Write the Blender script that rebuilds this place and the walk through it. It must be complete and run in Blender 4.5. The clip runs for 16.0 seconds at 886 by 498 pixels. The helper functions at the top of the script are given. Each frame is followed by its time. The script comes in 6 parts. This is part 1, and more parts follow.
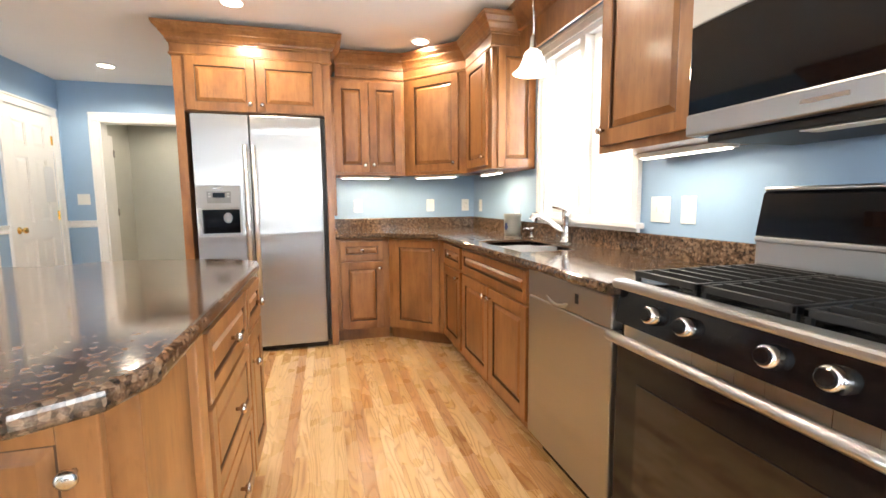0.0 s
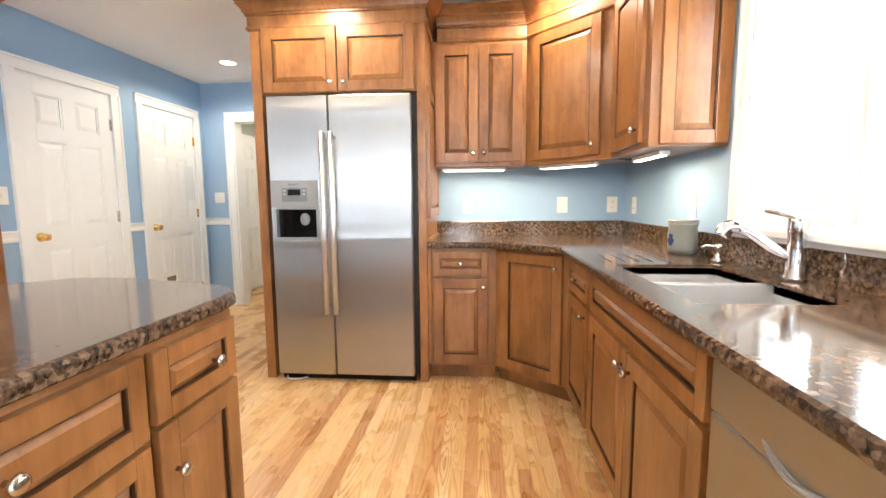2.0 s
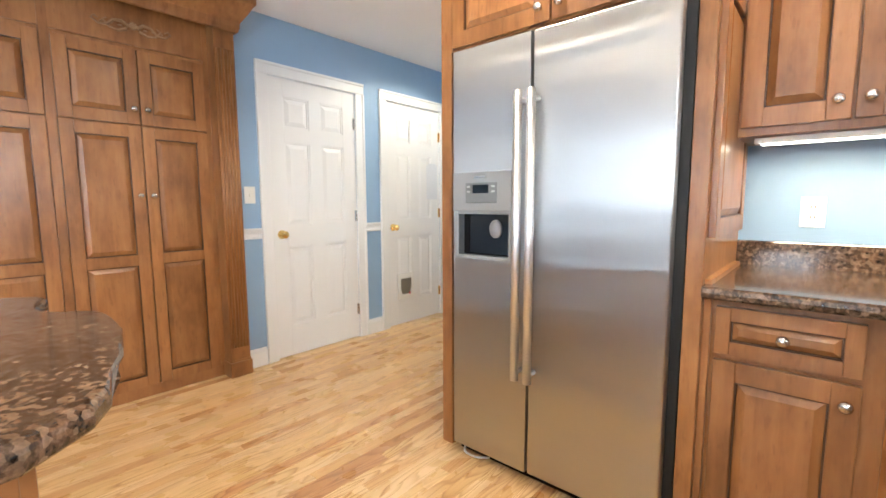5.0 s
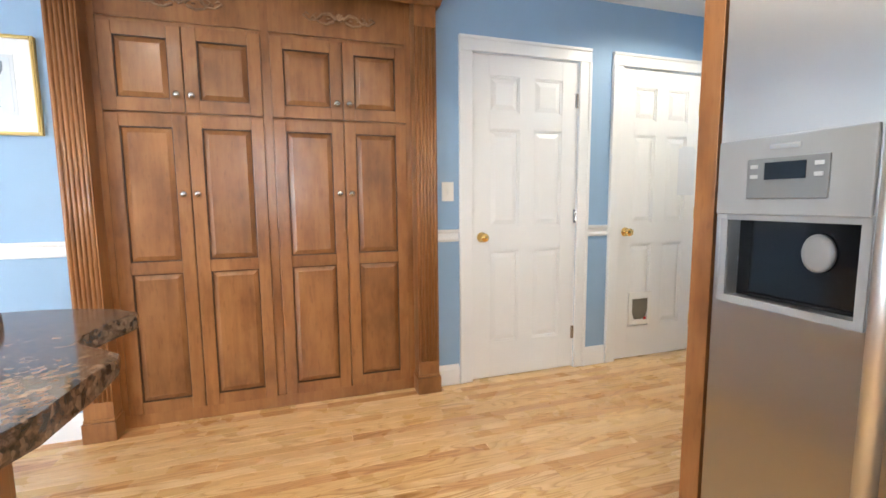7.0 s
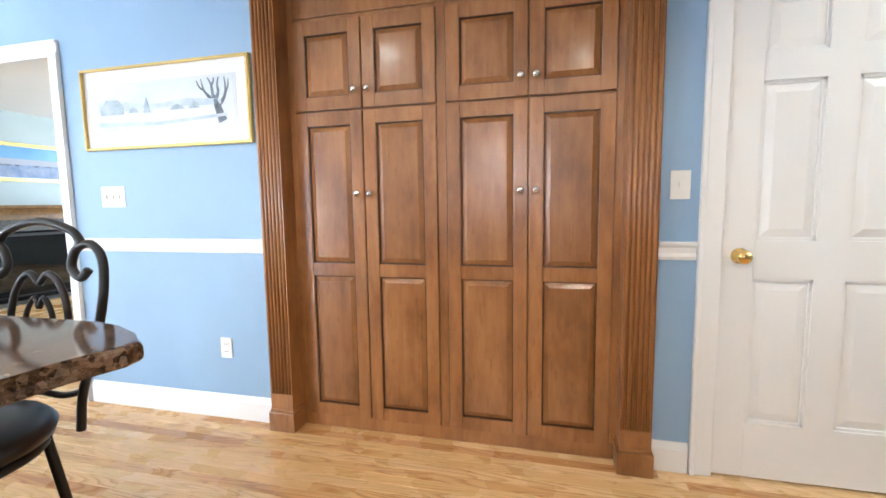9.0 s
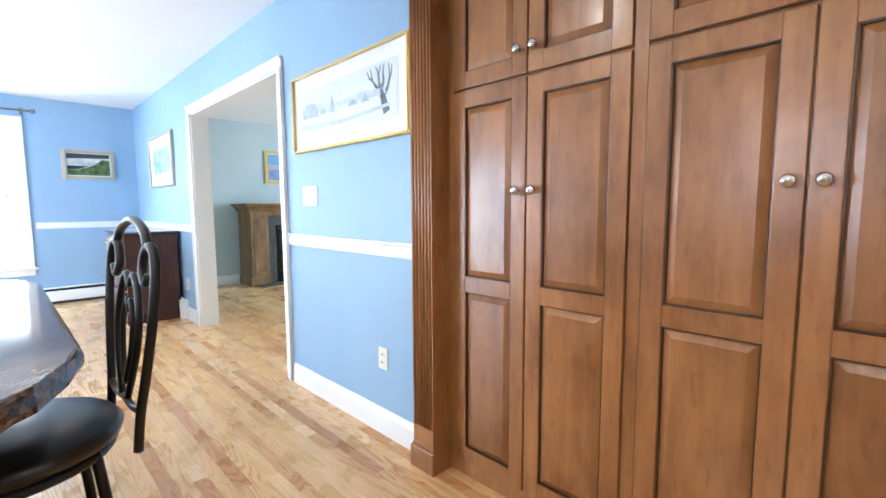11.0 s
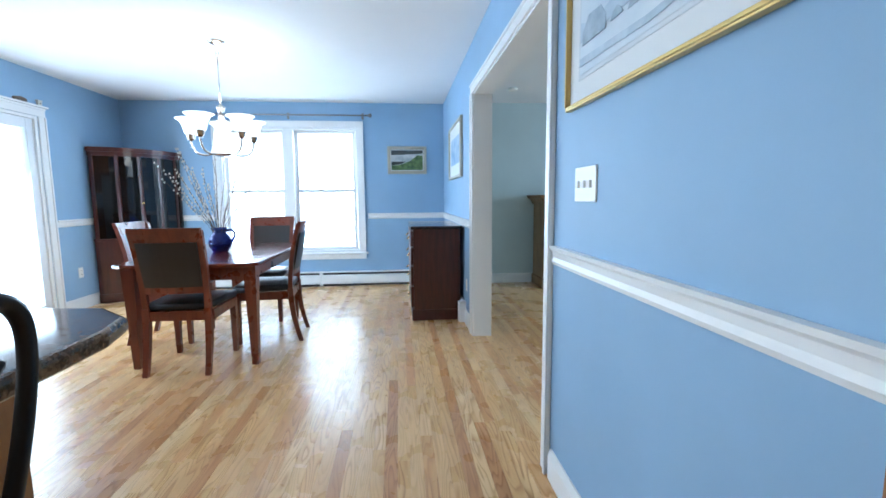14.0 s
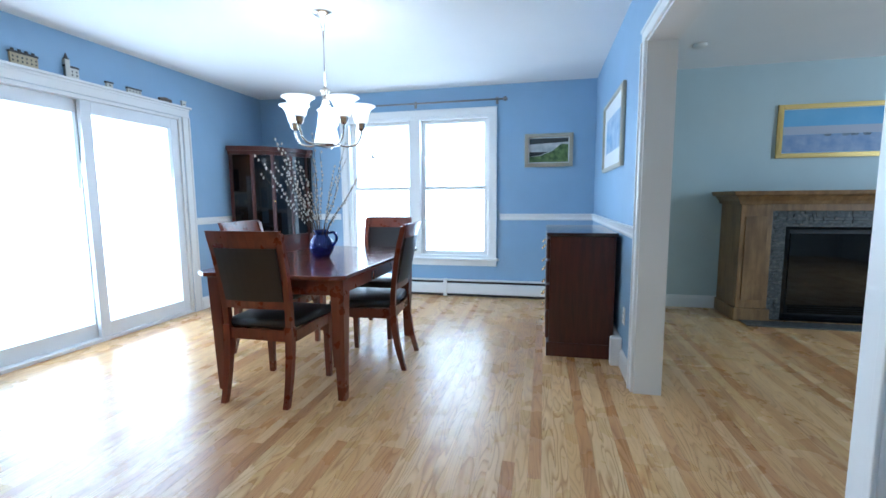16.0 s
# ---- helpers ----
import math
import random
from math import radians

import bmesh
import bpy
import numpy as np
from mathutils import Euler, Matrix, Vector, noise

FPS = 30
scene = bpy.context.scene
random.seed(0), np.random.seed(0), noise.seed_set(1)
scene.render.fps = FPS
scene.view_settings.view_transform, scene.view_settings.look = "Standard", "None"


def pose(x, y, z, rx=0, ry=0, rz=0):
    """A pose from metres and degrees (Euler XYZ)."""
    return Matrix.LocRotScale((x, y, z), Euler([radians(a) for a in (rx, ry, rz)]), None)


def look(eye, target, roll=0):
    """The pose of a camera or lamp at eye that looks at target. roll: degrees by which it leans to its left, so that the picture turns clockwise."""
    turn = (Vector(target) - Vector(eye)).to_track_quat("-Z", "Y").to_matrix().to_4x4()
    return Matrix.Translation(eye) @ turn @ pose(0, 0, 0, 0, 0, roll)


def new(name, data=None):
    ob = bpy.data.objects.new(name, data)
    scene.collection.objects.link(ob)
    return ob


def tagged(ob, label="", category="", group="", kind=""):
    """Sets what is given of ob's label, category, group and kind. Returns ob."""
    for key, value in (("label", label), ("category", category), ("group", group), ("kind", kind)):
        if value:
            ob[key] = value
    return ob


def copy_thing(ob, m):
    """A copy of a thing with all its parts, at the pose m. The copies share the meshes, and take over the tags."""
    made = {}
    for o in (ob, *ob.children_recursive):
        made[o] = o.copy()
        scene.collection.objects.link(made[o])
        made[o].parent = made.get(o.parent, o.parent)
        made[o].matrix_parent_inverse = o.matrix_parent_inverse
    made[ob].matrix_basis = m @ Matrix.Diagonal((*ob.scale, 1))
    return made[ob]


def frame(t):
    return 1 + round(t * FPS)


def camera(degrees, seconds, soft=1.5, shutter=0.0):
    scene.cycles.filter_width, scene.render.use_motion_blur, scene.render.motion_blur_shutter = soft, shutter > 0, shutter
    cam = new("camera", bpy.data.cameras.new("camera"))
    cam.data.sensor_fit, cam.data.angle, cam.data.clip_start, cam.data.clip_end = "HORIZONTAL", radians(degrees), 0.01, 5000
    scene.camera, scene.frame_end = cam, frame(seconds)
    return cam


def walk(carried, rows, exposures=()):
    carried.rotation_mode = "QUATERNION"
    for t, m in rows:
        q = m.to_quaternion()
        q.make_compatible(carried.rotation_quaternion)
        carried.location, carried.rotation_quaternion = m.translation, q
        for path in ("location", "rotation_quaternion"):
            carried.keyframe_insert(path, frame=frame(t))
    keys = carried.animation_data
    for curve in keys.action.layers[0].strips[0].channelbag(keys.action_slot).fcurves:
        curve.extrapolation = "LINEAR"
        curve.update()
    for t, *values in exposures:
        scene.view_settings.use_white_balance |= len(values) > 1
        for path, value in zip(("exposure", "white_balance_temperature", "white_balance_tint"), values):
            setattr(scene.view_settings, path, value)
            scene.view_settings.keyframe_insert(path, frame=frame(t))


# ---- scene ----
cam = camera(90.37, 16.0, soft=1.6)
# seconds, place, turn
PATH = [
    (0.0, 0.045, 0.001, 1.163, 83.74, 0.50, -15.02),
    (0.5, 0.178, 0.240, 1.162, 83.70, 0.48, -10.55),
    (1.0, 0.292, 0.443, 1.161, 83.64, 0.47, -6.02),
    (1.5, 0.383, 0.665, 1.159, 83.65, 0.50, -0.74),
    (2.0, 0.461, 0.894, 1.162, 83.67, 0.49, 5.03),
    (2.5, 0.484, 1.098, 1.163, 83.74, 0.46, 9.68),
    (3.0, 0.502, 1.298, 1.163, 83.70, 0.45, 15.45),
    (3.5, 0.491, 1.504, 1.165, 83.74, 0.39, 21.33),
    (6.0, 0.215, 2.344, 1.169, 83.64, 0.42, 55.54),
    (6.5, 0.071, 2.473, 1.160, 83.59, 0.55, 63.11),
    (7.0, -0.052, 2.602, 1.163, 83.69, 0.52, 71.85),
    (7.5, -0.168, 2.722, 1.161, 83.72, 0.70, 80.01),
    (8.0, -0.299, 2.837, 1.160, 83.65, 0.80, 87.99),
    (8.5, -0.458, 2.951, 1.154, 83.86, 0.85, 96.09),
    (11.0, -1.290, 2.996, 1.150, 84.50, 0.30, 135.06),
    (11.5, -1.435, 2.881, 1.152, 84.27, 0.30, 142.68),
    (12.0, -1.580, 2.736, 1.158, 84.04, 0.30, 149.64),
    (12.5, -1.725, 2.595, 1.168, 83.81, 0.30, 156.43),
    (13.0, -1.820, 2.409, 1.170, 83.67, 0.30, 163.28),
    (13.5, -1.902, 2.213, 1.172, 83.61, 0.30, 168.74),
    (14.0, -1.980, 1.986, 1.174, 83.47, 0.48, 174.34),
    (14.5, -2.030, 1.777, 1.174, 83.38, 0.48, 179.57),
    (15.0, -2.051, 1.542, 1.176, 83.30, 0.48, 183.90),
    (15.5, -2.058, 1.310, 1.172, 83.60, 0.48, 188.09),
    (16.0, -2.055, 1.066, 1.163, 83.50, 0.48, 192.83),
]
EXPO = [(0.0, 0.92, 6600, 10), (3.5, 1.0, 6200, 9), (6.0, 0.92, 6000, 8), (8.5, 0.90, 5900, 8), (11.0, 0.82, 5500, 7), (12.5, 0.48, 5100, 4), (14.5, -0.20, 5000, 2), (16.0, -0.34, 4950, 3)]
walk(cam, [(t, pose(x, y, z, rx, ry, rz)) for t, x, y, z, rx, ry, rz in PATH], EXPO)

# ---- plan, metres ----
XW, XE, YS, YN, YK, CEIL = -2.595, 1.51, -4.09, 5.585, 4.25, 2.44
OP0, OP1, OPZ = -1.645, 0.21, 2.02          # opening to the living room
D1A, D1B, D2A, D2B, DOORZ = 3.622, 4.374, 4.715, 5.420, 2.045

# ---- world and light ----
world = bpy.data.worlds.new("world")
scene.world = world
world.use_nodes = True
wn = world.node_tree.nodes
sky = wn.new("ShaderNodeTexSky")
sky.sky_type, sky.sun_disc, sky.sun_elevation, sky.sun_rotation = "NISHITA", False, radians(48), radians(120)
world.node_tree.links.new(sky.outputs[0], wn["Background"].inputs[0])
wn["Background"].inputs[1].default_value = 0.12


def lamp(name, kind, m, watts, color, **kw):
    data = bpy.data.lights.new(name, kind)
    data.energy, data.color = watts, color
    if kind == "AREA":
        data.shape, data.size, data.size_y = "RECTANGLE", kw["size"], kw["size_y"]
    if kind == "SPOT":
        data.spot_size, data.spot_blend, data.shadow_soft_size = radians(kw["cone"]), 0.4, 0.06
    if kind == "POINT":
        data.shadow_soft_size = kw["radius"]
    ob = new(name, data)
    ob.matrix_world = m
    return ob


sun = bpy.data.lights.new("sun", "SUN")
sun.energy, sun.angle, sun.color = 2.0, radians(0.5), (1.0, 0.95, 0.88)
new("sun", sun).matrix_world = look((0, 0, 0), (0.3, -0.15, -1.0))

DAY = (0.86, 0.94, 1.0)
lamp("sky_slider", "AREA", look((1.62, -1.85, 1.05), (-2, -1.7, 0.6)), 66, DAY, size=1.7, size_y=1.75)
lamp("sky_window", "AREA", look((-0.55, -4.24, 1.28), (-0.55, 0, 0.7)), 44, DAY, size=1.75, size_y=1.6)
lamp("sky_sink_window", "AREA", look((1.67, 2.31, 1.6), (-1.5, 2.3, 1.0)), 9, DAY, size=0.9, size_y=1.0)
# added fill for the living room; its west opening is unseen
lamp("fill_living", "AREA", look((-7.62, -1.5, 1.4), (-3, -1.5, 1.0)), 105, DAY, size=1.6, size_y=1.5)

# ---- materials ----


def mat(name, color, rough=0.5, metal=0.0, spec=0.5, coat=0.0):
    m = bpy.data.materials.new(name)
    m.use_nodes = True
    b = m.node_tree.nodes["Principled BSDF"]
    b.inputs["Base Color"].default_value = (*color, 1)
    b.inputs["Roughness"].default_value, b.inputs["Metallic"].default_value = rough, metal
    b.inputs["Specular IOR Level"].default_value, b.inputs["Coat Weight"].default_value = spec, coat
    b.inputs["Coat Roughness"].default_value = 0.15
    return m


def nd(m, kind, **inputs):
    n = m.node_tree.nodes.new(kind)
    for k, v in inputs.items():
        n.inputs[k.replace("_", " ")].default_value = v
    return n


def ln(m, a, b):
    m.node_tree.links.new(a, b)


def coords(m, scale, shift=True):
    """Object coordinates, stretched, and shifted for each object."""
    tc, mp = nd(m, "ShaderNodeTexCoord"), nd(m, "ShaderNodeMapping")
    mp.inputs["Scale"].default_value = scale
    ln(m, tc.outputs["Object"], mp.inputs["Vector"])
    if shift:
        oi, mu = nd(m, "ShaderNodeObjectInfo"), nd(m, "ShaderNodeVectorMath")
        mu.operation = "SCALE"
        mu.inputs[0].default_value = (37.0, 19.0, 53.0)
        ln(m, oi.outputs["Random"], mu.inputs["Scale"])
        ln(m, mu.outputs[0], mp.inputs["Location"])
    return mp.outputs[0]


def ramp(m, fac, stops):
    r = nd(m, "ShaderNodeValToRGB")
    e = r.color_ramp.elements
    while len(e) < len(stops):
        e.new(0.5)
    for i, (p, c) in enumerate(stops):
        e[i].position, e[i].color = p, (*c, 1)
    ln(m, fac, r.inputs[0])
    return r.outputs[0]


def mix(m, kind, fac, a, b):
    x = nd(m, "ShaderNodeMix")
    x.data_type, x.blend_type = "RGBA", kind
    if isinstance(fac, float):
        x.inputs[0].default_value = fac
    else:
        ln(m, fac, x.inputs[0])
    ln(m, a, x.inputs[6])
    ln(m, b, x.inputs[7])
    return x.outputs[2]


def bump(m, height, strength, dist=0.002):
    b = nd(m, "ShaderNodeBump", Strength=strength, Distance=dist)
    ln(m, height, b.inputs["Height"])
    ln(m, b.outputs[0], m.node_tree.nodes["Principled BSDF"].inputs["Normal"])


def bsdf(m, name):
    return m.node_tree.nodes["Principled BSDF"].inputs[name]


def noise_tex(m, vec, scale, detail=4.0, rough=0.55, distort=0.0):
    n = nd(m, "ShaderNodeTexNoise", Scale=scale, Detail=detail, Roughness=rough, Distortion=distort)
    ln(m, vec, n.inputs["Vector"])
    return n.outputs["Fac"]


def wood(name, dark, mid, light, rough=0.33, stretch=(1, 1, 0.09), coat=0.25, scale=14.0, clouding=0.9):
    """Stained wood: faint streaks along the grain, clouded stain, a few dark flecks."""
    m = mat(name, mid, rough, coat=coat)
    v = coords(m, stretch)
    grain = noise_tex(m, v, scale * 2.2, 6.0, 0.6, 0.4)
    col = ramp(m, grain, [(0.18, dark), (0.5, mid), (0.82, light)])
    cloud = ramp(m, noise_tex(m, coords(m, (1, 1, 0.5)), 5.5, 4.0, 0.6), [(0.32, (0.60, 0.54, 0.48)), (0.52, (0.96, 0.95, 0.94)), (0.70, (1.16, 1.18, 1.20))])
    fleck = ramp(m, noise_tex(m, coords(m, (1, 1, 0.25)), 60.0, 2.0, 0.5), [(0.30, (0.70, 0.66, 0.62)), (0.40, (1.0, 1.0, 1.0))])
    oi = nd(m, "ShaderNodeObjectInfo")
    tone = ramp(m, oi.outputs["Random"], [(0.0, (0.82, 0.80, 0.78)), (1.0, (1.04, 1.04, 1.04))])
    col = mix(m, "MULTIPLY", clouding, col, cloud)
    col = mix(m, "MULTIPLY", 0.55 * clouding, col, fleck)
    ln(m, mix(m, "MULTIPLY", 1.0, col, tone), bsdf(m, "Base Color"))
    ln(m, ramp(m, noise_tex(m, coords(m, (1, 1, 1)), 9.0, 3.0), [(0.3, (rough - 0.02,) * 3), (0.7, (rough + 0.04,) * 3)]), bsdf(m, "Roughness"))
    bump(m, noise_tex(m, v, scale * 5, 2.0), 0.08)
    return m


MAPLE = wood("stained_maple", (0.235, 0.098, 0.031), (0.312, 0.136, 0.045), (0.385, 0.178, 0.063))
GLAZE = mat("dark_glaze", (0.06, 0.022, 0.008), 0.4)
CHERRY = wood("cherry_stain", (0.07, 0.014, 0.006), (0.16, 0.033, 0.014), (0.24, 0.055, 0.022), 0.28, clouding=0.3)
TABLETOP = wood("cherry_top", (0.07, 0.014, 0.008), (0.13, 0.028, 0.014), (0.19, 0.045, 0.02), 0.16, (1, 0.09, 1), 0.5, clouding=0.4)
MAHOGANY = wood("mahogany", (0.030, 0.007, 0.005), (0.070, 0.014, 0.009), (0.11, 0.024, 0.013), 0.3, clouding=0.3)
MANTEL = wood("mantel_oak", (0.13, 0.070, 0.026), (0.24, 0.138, 0.053), (0.33, 0.20, 0.08), 0.45)


def paint(name, color, rough=0.55, amp=0.05, bumpy=0.12):
    """Rolled paint: faint mottling and orange-peel."""
    m = mat(name, color, rough)
    v = coords(m, (1, 1, 1), False)
    lo, hi = tuple(c * (1 - amp) for c in color), tuple(min(1, c * (1 + amp)) for c in color)
    ln(m, ramp(m, noise_tex(m, v, 1.7, 5.0), [(0.3, lo), (0.7, hi)]), bsdf(m, "Base Color"))
    bump(m, noise_tex(m, v, 260.0, 2.0), bumpy, 0.0006)
    return m


BLUE = paint("blue_wall", (0.285, 0.424, 0.60))
SAGE = paint("sage_wall", (0.47, 0.55, 0.56))
HALLGREY = paint("hall_wall", (0.50, 0.51, 0.47))
WHITE = paint("white_trim", (0.80, 0.80, 0.79), 0.32, 0.02, 0.03)
CEILING = paint("ceiling_paint", (0.84, 0.84, 0.84), 0.9, 0.015, 0.25)
PLASTIC = paint("white_plastic", (0.80, 0.79, 0.75), 0.35, 0.01, 0.0)
DARK = mat("dark_gap", (0.006, 0.006, 0.006), 0.6)
BLACK = mat("black_enamel", (0.004, 0.004, 0.005), 0.10, spec=0.3)
BLACKGLASS = mat("black_glass", (0.003, 0.003, 0.004), 0.04, spec=0.5)
IRON = mat("cast_iron", (0.012, 0.012, 0.013), 0.55)
WROUGHT = mat("wrought_iron", (0.010, 0.009, 0.009), 0.35, 0.3)
LEATHER = paint("black_leather", (0.011, 0.010, 0.010), 0.30, 0.2, 0.3)
BROWNLEATHER = paint("brown_leather", (0.020, 0.015, 0.013), 0.42, 0.2, 0.3)
CHROME = mat("chrome", (0.75, 0.75, 0.76), 0.10, 1.0)
NICKEL = mat("satin_nickel", (0.62, 0.59, 0.55), 0.25, 1.0)
BRASS = mat("polished_brass", (0.85, 0.60, 0.22), 0.15, 1.0)
BUTTONGREY = mat("button_grey", (0.42, 0.43, 0.44), 0.5)
GREYPLASTIC = mat("grey_plastic", (0.27, 0.28, 0.29), 0.4)
ALU = mat("white_vinyl", (0.78, 0.80, 0.82), 0.35)
GOLD = mat("gilt_frame", (0.62, 0.45, 0.16), 0.35, 0.8)
SILVERFRAME = mat("champagne_frame", (0.50, 0.46, 0.36), 0.4, 0.6)


def steel(name, turn, rough=0.33, wavy=0.009):
    """Brushed stainless: the brushing smears reflections one way, the sheet is gently wavy."""
    m = mat(name, (0.44, 0.437, 0.433), rough, 1.0)
    tan = nd(m, "ShaderNodeTangent")
    tan.direction_type, tan.axis = "RADIAL", "Z"
    ln(m, tan.outputs[0], bsdf(m, "Tangent"))
    bsdf(m, "Anisotropic").default_value, bsdf(m, "Anisotropic Rotation").default_value = 0.9, turn
    wave = noise_tex(m, coords(m, (0.16, 0.16, 1.9), False), 2.6, 1.0, 0.4, 0.6)
    if wavy:
        bump(m, wave, 1.0, wavy)
    streak = noise_tex(m, coords(m, (0.01, 0.01, 1) if turn == 0 else (1, 1, 0.01), False), 300.0, 2.0)
    ln(m, ramp(m, streak, [(0.3, (rough - 0.03,) * 3), (0.7, (rough + 0.03,) * 3)]), bsdf(m, "Roughness"))
    return m


STEEL = steel("brushed_steel", 0.0)
SINKSTEEL = mat("satin_sink_steel", (0.62, 0.62, 0.63), 0.42, 0.7)
SATIN = mat("satin_handle_steel", (0.74, 0.74, 0.74), 0.36, 1.0)
STEELV = steel("brushed_steel_upright", 0.25, 0.30, 0.0)


def granite():
    m = mat("brown_granite", (0.1, 0.07, 0.05), 0.09, spec=0.5)
    v = coords(m, (1, 1, 1), False)
    vo = nd(m, "ShaderNodeTexVoronoi", Scale=98.0, Randomness=1.0)
    ln(m, v, vo.inputs["Vector"])
    cell = nd(m, "ShaderNodeSeparateColor")
    ln(m, vo.outputs["Color"], cell.inputs[0])
    a = ramp(m, cell.outputs[0], [(0.0, (0.010, 0.008, 0.008)), (0.34, (0.05, 0.030, 0.02)), (0.62, (0.15, 0.088, 0.052)), (0.92, (0.30, 0.215, 0.15))])
    b = ramp(m, noise_tex(m, v, 58.0, 6.0, 0.7), [(0.40, (0.012, 0.010, 0.010)), (0.54, (0.12, 0.072, 0.045)), (0.70, (0.28, 0.20, 0.15))])
    c = mix(m, "MIX", 0.55, a, b)
    patch = ramp(m, noise_tex(m, v, 5.0, 3.0), [(0.3, (0.58, 0.56, 0.55)), (0.7, (1.08, 1.03, 0.97))])
    ln(m, mix(m, "MULTIPLY", 0.9, c, patch), bsdf(m, "Base Color"))
    return m


GRANITE = granite()


def oak_floor():
    m = mat("oak_floor", (0.5, 0.3, 0.14), 0.3, coat=0.06)
    oi = nd(m, "ShaderNodeObjectInfo")
    geo = nd(m, "ShaderNodeNewGeometry")
    add = nd(m, "ShaderNodeMath")
    add.operation = "ADD"
    ln(m, oi.outputs["Random"], add.inputs[0])
    ln(m, geo.outputs["Random Per Island"], add.inputs[1])
    frac = nd(m, "ShaderNodeMath")
    frac.operation = "FRACT"
    ln(m, add.outputs[0], frac.inputs[0])
    rnd = frac.outputs[0]
    tc, mp, mu = nd(m, "ShaderNodeTexCoord"), nd(m, "ShaderNodeMapping"), nd(m, "ShaderNodeVectorMath")
    mu.operation, mu.inputs[0].default_value = "SCALE", (31.0, 47.0, 11.0)
    ln(m, rnd, mu.inputs["Scale"])
    ln(m, mu.outputs[0], mp.inputs["Location"])
    mp.inputs["Scale"].default_value = (1.0, 0.11, 1.0)
    ln(m, tc.outputs["Object"], mp.inputs["Vector"])
    v = mp.outputs[0]
    tone = ramp(m, rnd, [(0.0, (0.47, 0.245, 0.098)), (0.12, (0.55, 0.30, 0.12)), (0.26, (0.64, 0.40, 0.175)), (0.55, (0.69, 0.455, 0.205)), (0.92, (0.74, 0.52, 0.27)), (1.0, (0.50, 0.26, 0.10))])
    # cathedral figure: level lines of a slow, long noise
    hill = noise_tex(m, v, 15.0, 1.0, 0.35, 0.3)
    wave = nd(m, "ShaderNodeMath")
    wave.operation, wave.inputs[1].default_value = "MULTIPLY", 11.0
    ln(m, hill, wave.inputs[0])
    saw = nd(m, "ShaderNodeMath")
    saw.operation = "FRACT"
    ln(m, wave.outputs[0], saw.inputs[0])
    rings = ramp(m, saw.outputs[0], [(0.0, (0.60, 0.46, 0.33)), (0.16, (0.80, 0.70, 0.60)), (0.45, (1.0, 1.0, 1.0)), (0.86, (1.02, 1.02, 1.01)), (1.0, (0.62, 0.48, 0.35))])
    strength = ramp(m, noise_tex(m, v, 3.0, 1.0), [(0.36, (0.30, 0.30, 0.30)), (0.60, (1.0, 1.0, 1.0))])
    fine = ramp(m, noise_tex(m, v, 95.0, 5.0, 0.7), [(0.3, (0.86, 0.81, 0.74)), (0.6, (1.0, 1.0, 1.0))])
    c = mix(m, "MULTIPLY", 0.6, mix(m, "MULTIPLY", strength, tone, rings), fine)
    ln(m, c, bsdf(m, "Base Color"))
    ln(m, ramp(m, noise_tex(m, coords(m, (1, 1, 1), False), 3.0, 4.0), [(0.3, (0.24, 0.24, 0.24)), (0.7, (0.32, 0.32, 0.32))]), bsdf(m, "Roughness"))
    bump(m, noise_tex(m, v, 60.0, 3.0), 0.10, 0.001)
    return m


OAK = oak_floor()


def glow(name, color, strength):
    m = bpy.data.materials.new(name)
    m.use_nodes = True
    b = m.node_tree.nodes["Principled BSDF"]
    b.inputs["Base Color"].default_value = (0.9, 0.9, 0.88, 1)
    b.inputs["Emission Color"].default_value = (*color, 1)
    b.inputs["Emission Strength"].default_value = strength
    return m


WARMGLOW = glow("warm_lamp", (1.0, 0.86, 0.66), 8.0)
LEDGLOW = glow("undercabinet_tube", (1.0, 0.93, 0.80), 7.0)
SHADEGLOW = glow("lit_frosted_glass", (1.0, 0.95, 0.88), 1.6)
OUTSIDE = glow("bright_outdoors", (0.95, 0.98, 1.0), 2.4)


def glass(name, tint=(1, 1, 1), rough=0.0):
    m = mat(name, tint, rough)
    bsdf(m, "Transmission Weight").default_value = 1.0
    bsdf(m, "IOR").default_value = 1.05
    return m


PANE = glass("window_glass")
COBALT = mat("cobalt_glass", (0.01, 0.03, 0.30), 0.05, spec=0.8)
bsdf(COBALT, "Transmission Weight").default_value = 0.5

# ---- mesh helpers ----


def bx(bm, x0, x1, y0, y1, z0, z1, bev=0.0):
    """A box, with its edges rounded off where bev is given."""
    vs = [bm.verts.new(p) for p in ((x0, y0, z0), (x1, y0, z0), (x1, y1, z0), (x0, y1, z0), (x0, y0, z1), (x1, y0, z1), (x1, y1, z1), (x0, y1, z1))]
    fs = [bm.faces.new([vs[i] for i in q]) for q in ((3, 2, 1, 0), (4, 5, 6, 7), (0, 1, 5, 4), (1, 2, 6, 5), (2, 3, 7, 6), (3, 0, 4, 7))]
    if bev:
        es = list({e for f in fs for e in f.edges})
        bmesh.ops.bevel(bm, geom=es, offset=bev, segments=2, affect="EDGES", profile=0.5)
    return bm


def box(x0, x1, y0, y1, z0, z1, bev=0.0):
    return bx(bmesh.new(), x0, x1, y0, y1, z0, z1, bev)


